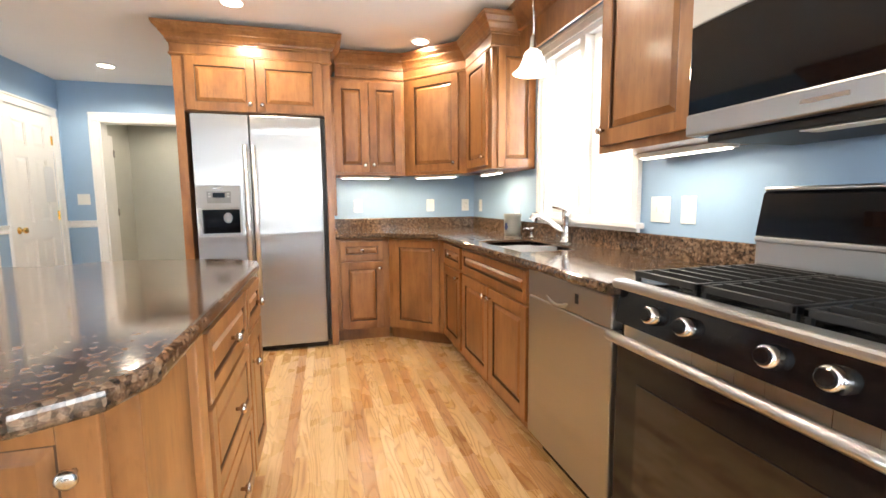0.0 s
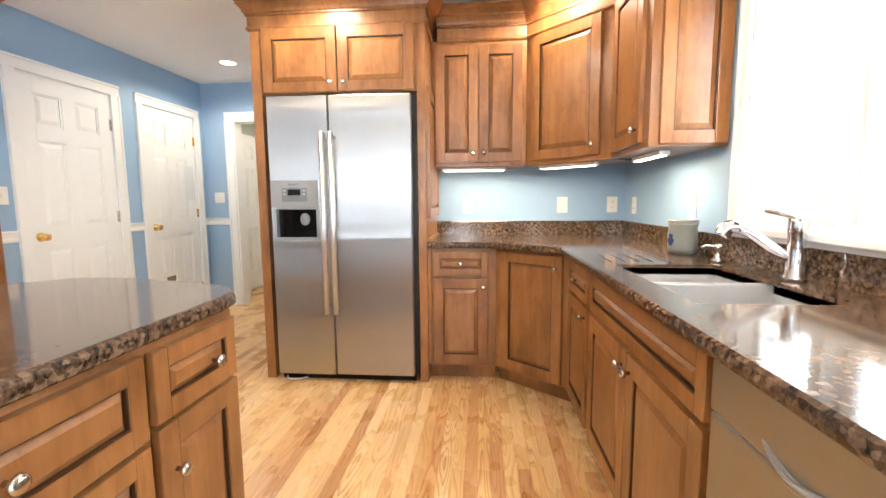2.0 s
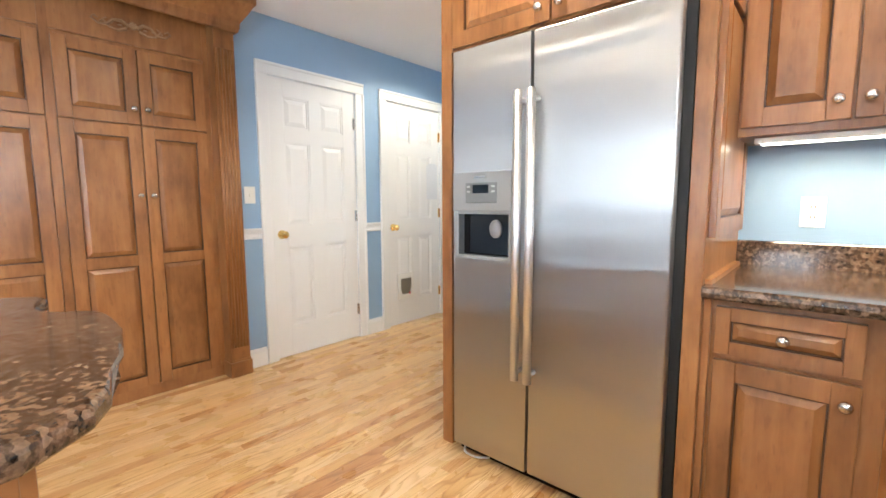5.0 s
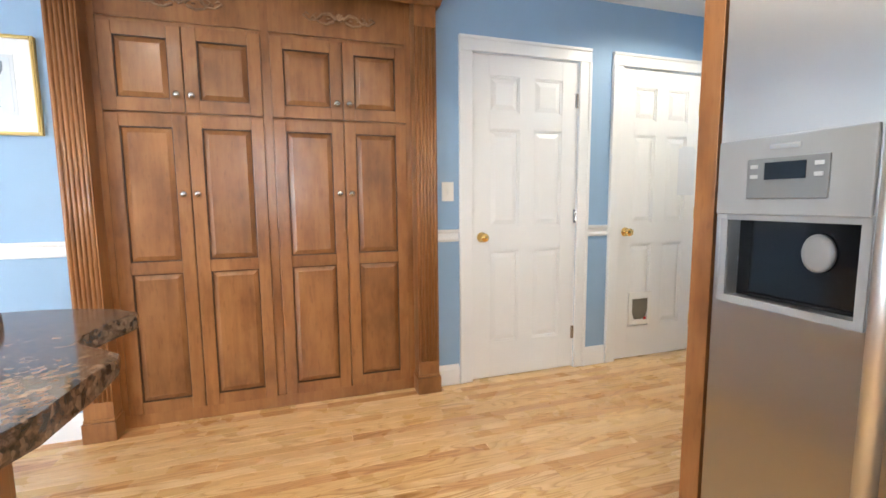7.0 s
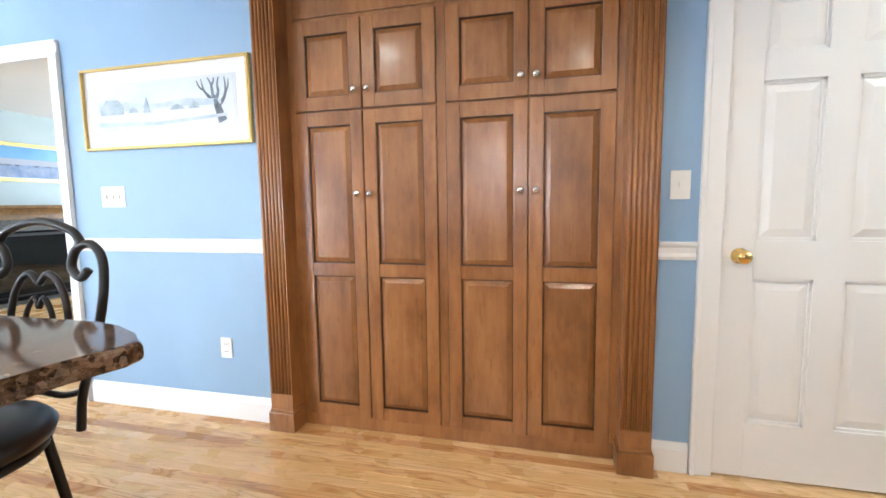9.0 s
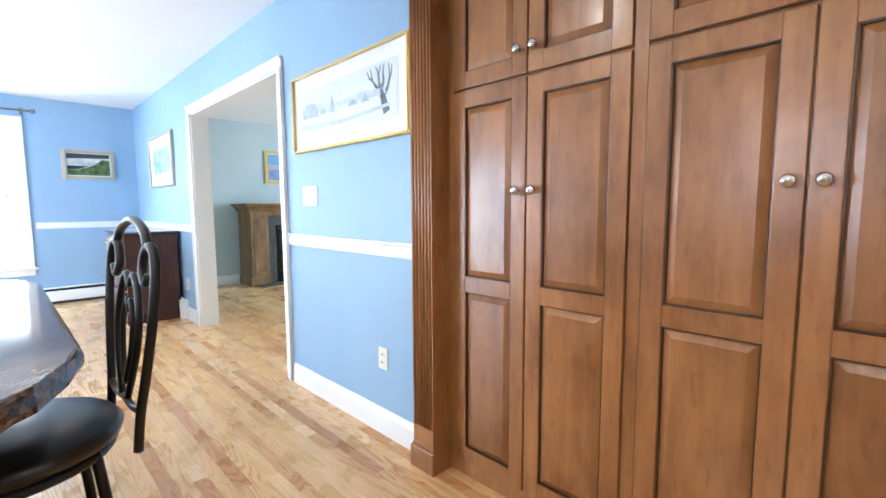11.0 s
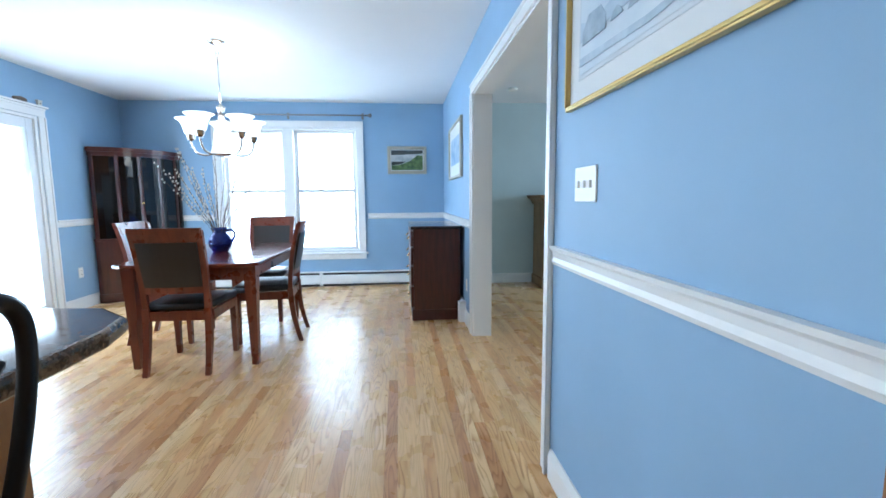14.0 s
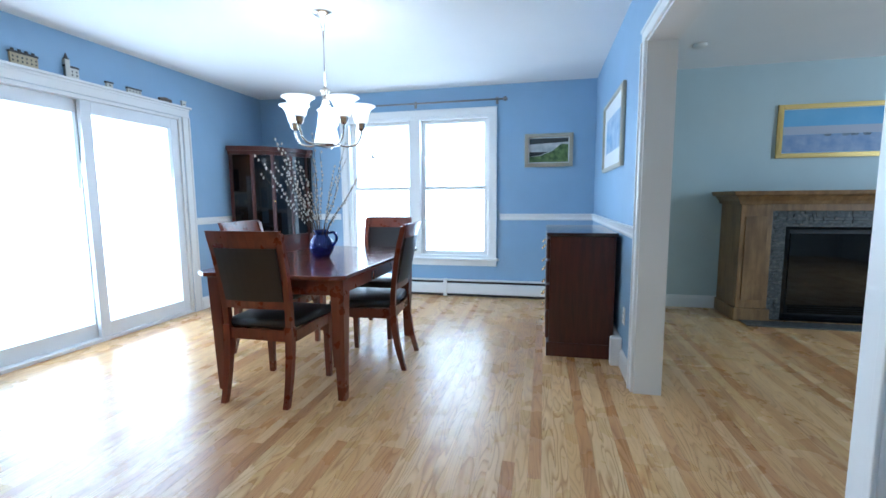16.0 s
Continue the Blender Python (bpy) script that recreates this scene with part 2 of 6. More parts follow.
def finish(bm, name, material, smooth=False):
    bmesh.ops.recalc_face_normals(bm, faces=bm.faces)
    me = bpy.data.meshes.new(name)
    bm.to_mesh(me)
    bm.free()
    me.materials.append(material)
    if material.name == "stained_maple":
        me.materials.append(GLAZE)
    if smooth:
        for p in me.polygons:
            p.use_smooth = True
    return me


def part(name, bm, material, parent, label="", smooth=False, m=None):
    """One mesh object under a thing or under a part."""
    ob = new(name, finish(bm, name, material, smooth))
    ob.parent = parent
    if m is not None:
        ob.matrix_basis = m
    if label:
        ob["label"] = label
    return ob


def thing(name, m, label, category, group="", kind=""):
    ob = new(name)
    ob.empty_display_size = 0.1
    ob.matrix_basis = m
    return tagged(ob, label, category, group, kind)


def solid(name, bm, material, label, category="", kind="", group="", smooth=False, m=None):
    ob = new(name, finish(bm, name, material, smooth))
    if m is not None:
        ob.matrix_basis = m
    return tagged(ob, label, category, group, kind)


def lathe(bm, prof, seg=24, at=(0, 0, 0)):
    """A turned shape from (radius, height) pairs."""
    rings = []
    for r, z in prof:
        rings.append([bm.verts.new((at[0] + r * math.cos(2 * math.pi * i / seg), at[1] + r * math.sin(2 * math.pi * i / seg), at[2] + z)) for i in range(seg)])
    for a, b in zip(rings, rings[1:]):
        for i in range(seg):
            bm.faces.new((a[i], a[(i + 1) % seg], b[(i + 1) % seg], b[i]))
    if prof[0][0] > 1e-4:
        bm.faces.new(rings[0][::-1])
    if prof[-1][0] > 1e-4:
        bm.faces.new(rings[-1])
    return bm


def turned(prof, seg=24, at=(0, 0, 0)):
    return lathe(bmesh.new(), prof, seg, at)


def tube(bm, pts, r, seg=8, r_end=None):
    """A round bar along points."""
    pts = [Vector(p) for p in pts]
    rings, up = [], Vector((0.13, 0.31, 0.94))
    for i, p in enumerate(pts):
        d = (pts[min(i + 1, len(pts) - 1)] - pts[max(i - 1, 0)]).normalized()
        a = d.cross(up if abs(d.dot(up)) < 0.95 else Vector((1, 0, 0))).normalized()
        b = d.cross(a)
        up = a.cross(d)
        rr = r if r_end is None else r + (r_end - r) * i / (len(pts) - 1)
        rings.append([bm.verts.new(p + rr * (math.cos(2 * math.pi * k / seg) * a + math.sin(2 * math.pi * k / seg) * b)) for k in range(seg)])
    for a, b in zip(rings, rings[1:]):
        for k in range(seg):
            bm.faces.new((a[k], a[(k + 1) % seg], b[(k + 1) % seg], b[k]))
    bm.faces.new(rings[0][::-1]), bm.faces.new(rings[-1])
    return bm


def rod(pts, r, seg=8, r_end=None):
    return tube(bmesh.new(), pts, r, seg, r_end)


def bend(pts, n=8):
    """A smooth curve through points."""
    p = [Vector(q) for q in pts]
    p = [2 * p[0] - p[1]] + p + [2 * p[-1] - p[-2]]
    out = []
    for i in range(1, len(p) - 2):
        for k in range(n):
            t = k / n
            out.append(0.5 * ((2 * p[i]) + (p[i + 1] - p[i - 1]) * t + (2 * p[i - 1] - 5 * p[i] + 4 * p[i + 1] - p[i + 2]) * t * t + (3 * p[i] - p[i - 1] - 3 * p[i + 1] + p[i + 2]) * t ** 3))
    return out + [p[-2]]


def sweep(bm, line, prof):
    """A moulding: the profile (out, z) carried along a plan line with mitred corners; out is to the right of the way."""
    n, rings = len(line), []
    for i in range(n):
        p = Vector(line[i])
        ns = []
        for a, b in ((i - 1, i), (i, i + 1)):
            if 0 <= a and b < n:
                d = (Vector(line[b]) - Vector(line[a])).normalized()
                ns.append(Vector((d.y, -d.x)))
        w = ns[0] if len(ns) == 1 else (ns[0] + ns[1]) / (1 + ns[0].dot(ns[1]))
        rings.append([bm.verts.new((p.x + w.x * o, p.y + w.y * o, z)) for o, z in prof])
    k = len(prof)
    for a, b in zip(rings, rings[1:]):
        for j in range(k):
            bm.faces.new((a[j], a[(j + 1) % k], b[(j + 1) % k], b[j]))
    bm.faces.new(rings[0]), bm.faces.new(rings[-1][::-1])
    return bm


def slab(outline, z0, z1, round_edge=0.012):
    """A flat slab with a rounded edge from a plan outline."""
    bm = bmesh.new()
    lo = [bm.verts.new((x, y, z0)) for x, y in outline]
    hi = [bm.verts.new((x, y, z1)) for x, y in outline]
    n = len(outline)
    bm.faces.new(lo[::-1])
    top = bm.faces.new(hi)
    for i in range(n):
        bm.faces.new((lo[i], lo[(i + 1) % n], hi[(i + 1) % n], hi[i]))
    if round_edge:
        es = [e for e in bm.edges if abs(e.verts[0].co.z - e.verts[1].co.z) < 1e-6]
        bmesh.ops.bevel(bm, geom=es, offset=round_edge, segments=3, affect="EDGES", profile=0.5)
    return bm


def frustum(bm, x0, x1, z0, z1, inset, y0, y1):
    """A raised field on a door front: the base at y0, the smaller face at y1."""
    a = [bm.verts.new(p) for p in ((x0, y0, z0), (x1, y0, z0), (x1, y0, z1), (x0, y0, z1))]
    b = [bm.verts.new(p) for p in ((x0 + inset, y1, z0 + inset), (x1 - inset, y1, z0 + inset), (x1 - inset, y1, z1 - inset), (x0 + inset, y1, z1 - inset))]
    bm.faces.new(b)
    for i in range(4):
        bm.faces.new((a[i], a[(i + 1) % 4], b[(i + 1) % 4], b[i]))


def panel_door(w, h, t=0.022, stile=0.062, splits=(), cols=1, field=0.024, bev=0.003, fields=None):
    """A frame-and-panel front, from x 0 to w and z 0 to h, its face at y 0 and its back at y t. splits: heights of middle rails."""
    bm = bmesh.new()
    zs = [0.0, *splits, h]
    s2 = stile / 2
    bx(bm, 0, stile, 0, t, 0, h, bev)
    bx(bm, w - stile, w, 0, t, 0, h, bev)
    bx(bm, stile, w - stile, 0, t, 0, stile, 0), bx(bm, stile, w - stile, 0, t, h - stile, h, 0)
    for z in splits:
        bx(bm, stile, w - stile, 0, t, z - s2, z + s2, 0)
    xs = [stile + (w - 2 * stile + s2 * 0) * i / cols for i in range(cols + 1)]
    for i in range(1, cols):
        bx(bm, xs[i] - s2, xs[i] + s2, 0.0005, t, stile, h - stile, 0)
    n0 = len(bm.faces)
    bx(bm, stile, w - stile, t * 0.62, t, stile, h - stile)
    bm.faces.ensure_lookup_table()
    for fc in bm.faces[n0:]:
        fc.material_index = 1
    for j in range(len(zs) - 1):
        a = zs[j] + (stile if j == 0 else s2)
        b = zs[j + 1] - (stile if j == len(zs) - 2 else s2)
        for i in range(cols):
            x0, x1 = xs[i] + (s2 if i else 0), xs[i + 1] - (s2 if i < cols - 1 else 0)
            fb = bm if fields is None else bmesh.new()
            frustum(fb, x0 + 0.0055, x1 - 0.0055, a + 0.0055, b - 0.0055, field, t * 0.58, t * 0.08)
            if fields is not None:
                fields.append(fb)
            for q in ((x0, x1, a, a + 0.004), (x0, x1, b - 0.004, b), (x0, x0 + 0.004, a, b), (x1 - 0.004, x1, a, b)):
                n0 = len(bm.faces)
                bx(bm, q[0], q[1], 0.003, t * 0.6, q[2], q[3])
                bm.faces.ensure_lookup_table()
                for fc in bm.faces[n0:]:
                    fc.material_index = 1
    return bm


KNOB = finish(turned([(0.006, 0), (0.006, 0.012), (0.013, 0.016), (0.017, 0.022), (0.016, 0.028), (0.009, 0.032), (0.0, 0.033)], 16), "knob", NICKEL, True)


def knob(parent, x, z, y=0.0):
    ob = new("knob", KNOB)
    ob.parent = parent
    ob.matrix_basis = pose(x, y, z, 90, 0, 0)
    ob["label"] = "round satin nickel knob"
    return ob


DOORS = {}


def front(parent, name, x, z, w, h, splits=(), knobs=(), y=-0.021):
    """A door or drawer front on a cabinet, with its knobs at (x, z) on it."""
    key = (round(w, 3), round(h, 3), tuple(splits), name)
    if key not in DOORS:
        fields = []
        body = finish(panel_door(w, h, splits=splits, stile=0.062 if name == "door" else min(0.045, h * 0.28), field=0.024 if name == "door" else 0.016, fields=fields), name, MAPLE)
        DOORS[key] = (body, [finish(fb, "raised_panel", MAPLE) for fb in fields])
    ob = new(name, DOORS[key][0])
    for me in DOORS[key][1]:
        new("raised_panel", me).parent = ob
    ob.parent = parent
    ob.matrix_basis = pose(x, y, z)
    for kx, kz in knobs:
        knob(ob, kx, kz)
    return ob


def cabinet(name, label, m, w, depth, z0, z1, toe=0.0, group="kitchen cabinets"):
    """A cabinet carcass; local x along its front, y into it, z up from the floor."""
    c = thing(name, m, label, "cabinet", group)
    part("body", box(0, w, 0, depth, z0, z1, 0.002), MAPLE, c)
    if toe:
        part("toe_kick", box(0, w, 0.06, 0.08, 0.0, z0), MAPLE, c)
    return c

# ---- shell ----
TH = 0.15


def wall(name, boxes, material, label):
    bm = bmesh.new()
    for b in boxes:
        bx(bm, *b)
    return solid(name, bm, material, label, "wall", "structure")


PY0, PY1 = 1.60, 3.36     # pantry niche
wall("wall_west", [
    (XW - TH, XW, YS - TH, OP0, 0, CEIL), (XW - TH, XW, OP0, OP1, OPZ, CEIL), (XW - TH, XW, OP1, PY0, 0, CEIL),
    (XW - TH, XW, PY0, PY1, 2.40, CEIL), (XW - TH, XW, PY1, D1A, 0, CEIL), (XW - TH, XW, D1A, D1B, DOORZ, CEIL),
    (XW - TH, XW, D1B, D2A, 0, CEIL), (XW - TH, XW, D2A, D2B, DOORZ, CEIL), (XW - TH, XW, D2B, YN + TH, 0, CEIL)], BLUE, "light blue painted wall")
WIN = (-1.44, 0.33, 0.46, 2.12)        # dining window, x0 x1 z0 z1
wall("wall_south", [(XW, WIN[0], YS - TH, YS, 0, CEIL), (WIN[1], XE + TH, YS - TH, YS, 0, CEIL), (WIN[0], WIN[1], YS - TH, YS, 0, WIN[2]), (WIN[0], WIN[1], YS - TH, YS, WIN[3], CEIL)], BLUE, "light blue painted wall with a window")
SL = (-2.78, -0.92, 2.00)              # slider, y0 y1 top
KW = (1.86, 2.78, 1.05, 2.12)          # sink window, y0 y1 z0 z1
wall("wall_east", [(XE, XE + TH, YS, SL[0], 0, CEIL), (XE, XE + TH, SL[0], SL[1], SL[2], CEIL), (XE, XE + TH, SL[1], KW[0], 0, CEIL), (XE, XE + TH, KW[0], KW[1], 0, KW[2]),
                   (XE, XE + TH, KW[0], KW[1], KW[3], CEIL), (XE, XE + TH, KW[1], YK + TH, 0, CEIL)], BLUE, "light blue painted wall with window and sliding door")
wall("wall_kitchen", [(-0.95, XE, YK, YK + TH, 0, CEIL), (-0.95, -0.80, YK + TH, YN, 0, CEIL)], BLUE, "light blue painted wall behind the counter")
HX0, HX1 = -2.245, -1.43
wall("wall_north", [(XW, HX0, YN, YN + TH, 0, CEIL), (HX0, HX1, YN, YN + TH, 2.04, CEIL), (HX1, -0.8, YN, YN + TH, 0, CEIL)], BLUE, "light blue painted wall with a doorway")
wall("wall_hall", [(-2.6, -0.5, 7.3, 7.45, 0, CEIL), (-2.75, -2.6, YN + TH, 7.45, 0, CEIL), (-0.5, -0.35, YN, 7.45, 0, CEIL)], HALLGREY, "grey-green hall wall beyond the doorway")
wall("wall_living", [(-7.7, XW - TH, -4.12, -3.98, 0, CEIL), (-7.7, XW - TH, 1.6, 1.75, 0, CEIL), (-7.7, -7.55, -3.98, 1.6, 0, 0.6), (-7.7, -7.55, -3.98, 1.6, 2.2, CEIL), (-7.7, -7.55, -3.98, -2.4, 0.6, 2.2), (-7.7, -7.55, -0.6, 1.6, 0.6, 2.2),
                     (XW - TH - 0.004, XW - TH - 0.001, -3.98, OP0, 0, CEIL), (XW - TH - 0.004, XW - TH - 0.001, OP1, 1.6, 0, CEIL), (XW - TH - 0.004, XW - TH - 0.001, OP0, OP1, OPZ, CEIL)], SAGE, "grey-green living room wall")
wall("wall_closets", [(-3.6, -3.5, 1.75, YN + TH, 0, CEIL), (-3.5, XW - TH, PY1 + 0.02, PY1 + 0.1, 0, CEIL)], WHITE, "plain closet back wall")

solid("ceiling", box(-7.7, XE + TH, YS - TH, 7.45, CEIL, CEIL + 0.1), CEILING, "flat white painted ceiling", "ceiling", "structure")

# trim
RAIL = [(0, 0.91), (0.012, 0.912), (0.016, 0.925), (0.010, 0.94), (0.014, 0.962), (0.024, 0.972), (0.026, 0.985), (0, 0.985)]
BASE = [(0, 0), (0.016, 0), (0.016, 0.10), (0.010, 0.118), (0.006, 0.13), (0, 0.13)]


def runs(name, prof, lines, label):
    bm = bmesh.new()
    for l in lines:
        sweep(bm, l, prof)
    return solid(name, bm, WHITE, label, "trim", "structure")


WRUNS = [[(XW, OP1 + 0.09), (XW, 1.565)], [(XW, 3.39), (XW, D1A - 0.09)], [(XW, D1B + 0.09), (XW, D2A - 0.09)], [(XW, D2B + 0.09), (XW, YN), (HX0 - 0.09, YN)]]
SRUN = [(-1.56, YS), (XW, YS), (XW, OP0 - 0.085)]
runs("chair_rail", RAIL, WRUNS + [[SRUN[0], SRUN[1], SRUN[2]], [(XE, SL[0] - 0.1), (XE, YS), (0.44, YS)]], "white moulded chair rail")
runs("baseboard", BASE, WRUNS + [[(XW, YS), (XW, OP0 - 0.085)], [(XE, SL[0] - 0.1), (XE, YS), (0.9, YS)], [(XW - TH - 0.004, -3.98), (-7.5, -3.98)]], "white baseboard")


def casing(name, m, x0, x1, z0, z1, width=0.085, sill=False, label="white painted casing"):
    """Trim round an opening on a wall whose face is y 0; the room is at negative y."""
    bm = bmesh.new()
    for a, b, c, d in ((x0 - width, x0, z0, z1), (x1, x1 + width, z0, z1), (x0 - width, x1 + width, z1, z1 + width)):
        bx(bm, a, b, -0.018, 0, c, d, 0.004)
        if d - c > b - a:
            o = a if a < x0 else b - 0.02
            bx(bm, o, o + 0.02, -0.026, -0.017, c, d, 0.003)
        else:
            bx(bm, a, b, -0.026, -0.017, d - 0.02, d, 0.003)
    if sill:
        bx(bm, x0 - width - 0.03, x1 + width + 0.03, -0.05, 0, z0 - 0.028, z0, 0.006)
        bx(bm, x0 - width, x1 + width, -0.018, 0, z0 - 0.095, z0 - 0.028, 0.003)
    return solid(name, bm, WHITE, label, "trim", "structure", m=m)


WFACE = pose(XW, 0, 0, 0, 0, 90)      # local x along +y, front to +x
casing("trim_living_opening", WFACE, OP0, OP1, 0, OPZ, 0.07)
bm = box(XW - TH - 0.002, XW + 0.002, OP0 - 0.002, OP0 + 0.012, 0, OPZ)
bx(bm, XW - TH - 0.002, XW + 0.002, OP1 - 0.012, OP1 + 0.002, 0, OPZ), bx(bm, XW - TH - 0.002, XW + 0.002, OP0 + 0.012, OP1 - 0.012, OPZ - 0.012, OPZ + 0.002)
solid("jamb_living_opening", bm, WHITE, "white jamb lining the opening", "trim", "structure")
casing("trim_door_1", WFACE, D1A, D1B, 0, DOORZ)
casing("trim_door_2", WFACE, D2A, D2B, 0, DOORZ)
for nm, y0, y1 in (("jamb_door_1", D1A, D1B), ("jamb_door_2", D2A, D2B)):
    bm = box(XW - TH, XW - 0.0005, y0 - 0.002, y0 + 0.003, 0, DOORZ)
    bx(bm, XW - TH, XW - 0.0005, y1 - 0.003, y1 + 0.002, 0, DOORZ), bx(bm, XW - TH, XW - 0.0005, y0 + 0.003, y1 - 0.003, DOORZ - 0.004, DOORZ + 0.002)
    solid(nm, bm, WHITE, "white jamb lining the doorway", "trim", "structure")
casing("trim_hall_doorway", pose(0, YN, 0), HX0, HX1, 0, 2.04)
bm = box(HX0 - 0.002, HX0 + 0.015, YN - 0.002, YN + TH, 0, 2.04)
bx(bm, HX1 - 0.015, HX1 + 0.002, YN - 0.002, YN + TH, 0, 2.04), bx(bm, HX0 + 0.015, HX1 - 0.015, YN - 0.002, YN + TH, 2.025, 2.042)
solid("jamb_hall_doorway", bm, WHITE, "white jamb of the hall doorway", "trim", "structure")


def six_panel(name, m, w, h, label, hinge_right=True, pet=False):
    """A white six-panel door, its face at y 0."""
    d = thing(name, m, label, "door", "panel doors", "structure")
    bm = bmesh.new()
    t, st, mid = 0.035, 0.115, 0.10
    cx = w / 2
    rows = ((0.24, 0.84), (0.99, 1.60), (1.70, h - 0.12))
    bx(bm, 0, st, 0, t, 0.008, h, 0.002), bx(bm, w - st, w, 0, t, 0.008, h, 0.002), bx(bm, cx - mid / 2, cx + mid / 2, 0, t, 0.008, h)
    cols = ((st, cx - mid / 2), (cx + mid / 2, w - st))
    for a, b in cols:
        zs = [0.008, *[q for r in rows for q in r], h]
        for i in range(0, len(zs), 2):
            bx(bm, a, b, 0, t, zs[i], zs[i + 1])
        bx(bm, a, b, 0.014, t - 0.004, 0.2, h - 0.1)
        for z0, z1 in rows:
            frustum(bm, a + 0.016, b - 0.016, z0 + 0.016, z1 - 0.016, 0.03, 0.0135, 0.004)
            for i in range(4):
                q = ((a, b, z0, z0 + 0.012), (a, b, z1 - 0.012, z1), (a, a + 0.012, z0, z1), (b - 0.012, b, z0, z1))[i]
                bx(bm, q[0], q[1], 0.006, 0.015, q[2], q[3])
    part("leaf", bm, WHITE, d)
    kx = 0.065 if hinge_right else w - 0.065
    handle = part("door_knob", turned([(0.032, 0), (0.032, 0.006), (0.011, 0.012), (0.011, 0.03), (0.022, 0.036), (0.028, 0.048), (0.024, 0.06), (0.0, 0.064)], 20), BRASS, d, "polished brass door knob", True, pose(kx, 0, 0.93, 90))
    hx = w + 0.004 if hinge_right else -0.004
    for z in (0.25, 1.05, 1.80):
        hb = rod([(hx, -0.006, z - 0.045), (hx, -0.006, z + 0.045)], 0.006)
        bx(hb, hx - 0.02 if hinge_right else hx, hx if hinge_right else hx + 0.02, -0.003, 0.0, z - 0.045, z + 0.045)
        part("hinge", hb, BRASS if pet else NICKEL, d, "metal butt hinge")
    if pet:
        px, pz = 0.215, 0.37
        fr = bmesh.new()
        for q in ((px - 0.10, px - 0.07, pz - 0.12, pz + 0.12), (px + 0.07, px + 0.10, pz - 0.12, pz + 0.12), (px - 0.07, px + 0.07, pz + 0.07, pz + 0.12), (px - 0.07, px + 0.07, pz - 0.12, pz - 0.085)):
            bx(fr, q[0], q[1], -0.014, 0.0, q[2], q[3], 0.004)
        flap = part("pet_flap", fr, PLASTIC, d, "white plastic frame of a pet flap")
        f2 = slab([(-0.068, 0.07), (-0.068, -0.02), (-0.045, -0.08), (0.045, -0.08), (0.068, -0.02), (0.068, 0.07)][::-1], 0, 0.004, 0)
        part("flap", f2, mat("smoked_flap", (0.17, 0.16, 0.13), 0.3), flap, "tinted grey flap", m=pose(px, -0.003, pz, 90, 0, 0))
        part("latch", box(px + 0.03, px + 0.05, -0.02, -0.013, pz - 0.085, pz - 0.065, 0.003), mat("red_plastic", (0.6, 0.02, 0.03), 0.4), flap, "red plastic latch")
    return d


six_panel("door_1", WFACE @ pose(D1A + 0.004, 0.004, 0), D1B - D1A - 0.008, DOORZ - 0.006, "closed white six-panel door with brass knob")
six_panel("door_2", WFACE @ pose(D2A + 0.004, 0.004, 0), D2B - D2A - 0.008, DOORZ - 0.006, "closed white six-panel door with a pet flap", pet=True)
six_panel("door_3", pose(-2.56, 5.95, 0, 0, 0, 90), 0.74, 2.02, "closed white six-panel door in the hall")


pn = thing("paper_notice", WFACE @ pose(5.235, 0.0035, 1.185), "white paper notice taped to the panel door", "notice")
part("sheet", box(0, 0.155, -0.0015, 0.0, 0, 0.35), paint("white_paper", (0.70, 0.72, 0.75), 0.8), pn)
for x, z in ((0.0, 0.335), (0.135, 0.335)):
    part("tape", box(x, x + 0.02, -0.003, -0.0012, z, z + 0.025), PLASTIC, pn)


def sash_window(name, m, x0, x1, z0, z1, panes, label, rail=True):
    """A white window in a wall whose face is y 0; panes: (x0, x1) of each light."""
    w = thing(name, m, label, "window", "", "structure")
    bm = bmesh.new()
    for q in ((x0, x0 + 0.02, z0, z1), (x1 - 0.02, x1, z0, z1), (x0 + 0.02, x1 - 0.02, z0, z0 + 0.03), (x0 + 0.02, x1 - 0.02, z1 - 0.03, z1)):
        bx(bm, q[0], q[1], 0.0, TH, q[2], q[3])
    part("window_frame", bm, WHITE, w)
    for i in range(len(panes) - 1):
        part("mullion", box(panes[i][1], panes[i + 1][0], -0.014, 0.11, z0 + 0.03, z1 - 0.03, 0.004), WHITE, w)
    zm = (z0 + z1) / 2
    for a, b in panes:
        for j, (c, d) in enumerate(((z0 + 0.03, zm + 0.02), (zm - 0.02, z1 - 0.03))) if rail else ((0, (z0 + 0.03, z1 - 0.03)),):
            y = 0.05 + 0.035 * j
            sb, f = bmesh.new(), 0.045
            for q in ((a, a + f, c, d), (b - f, b, c, d), (a + f, b - f, c, c + f), (a + f, b - f, d - 0.036, d)):
                bx(sb, q[0], q[1], y, y + 0.03, q[2], q[3], 0.003)
            s = part("sash", sb, WHITE, w)
            p = part("pane", box(a + f - 0.004, b - f + 0.004, y + 0.012, y + 0.017, c + f - 0.004, d - 0.034), PANE, s, "clear window glass")
            p.visible_shadow = False
            if rail:
                part("grille", box(a + f, b - f, y + 0.008, y + 0.012, (c + d) / 2 - 0.005, (c + d) / 2 + 0.005), WHITE, s)
    return w


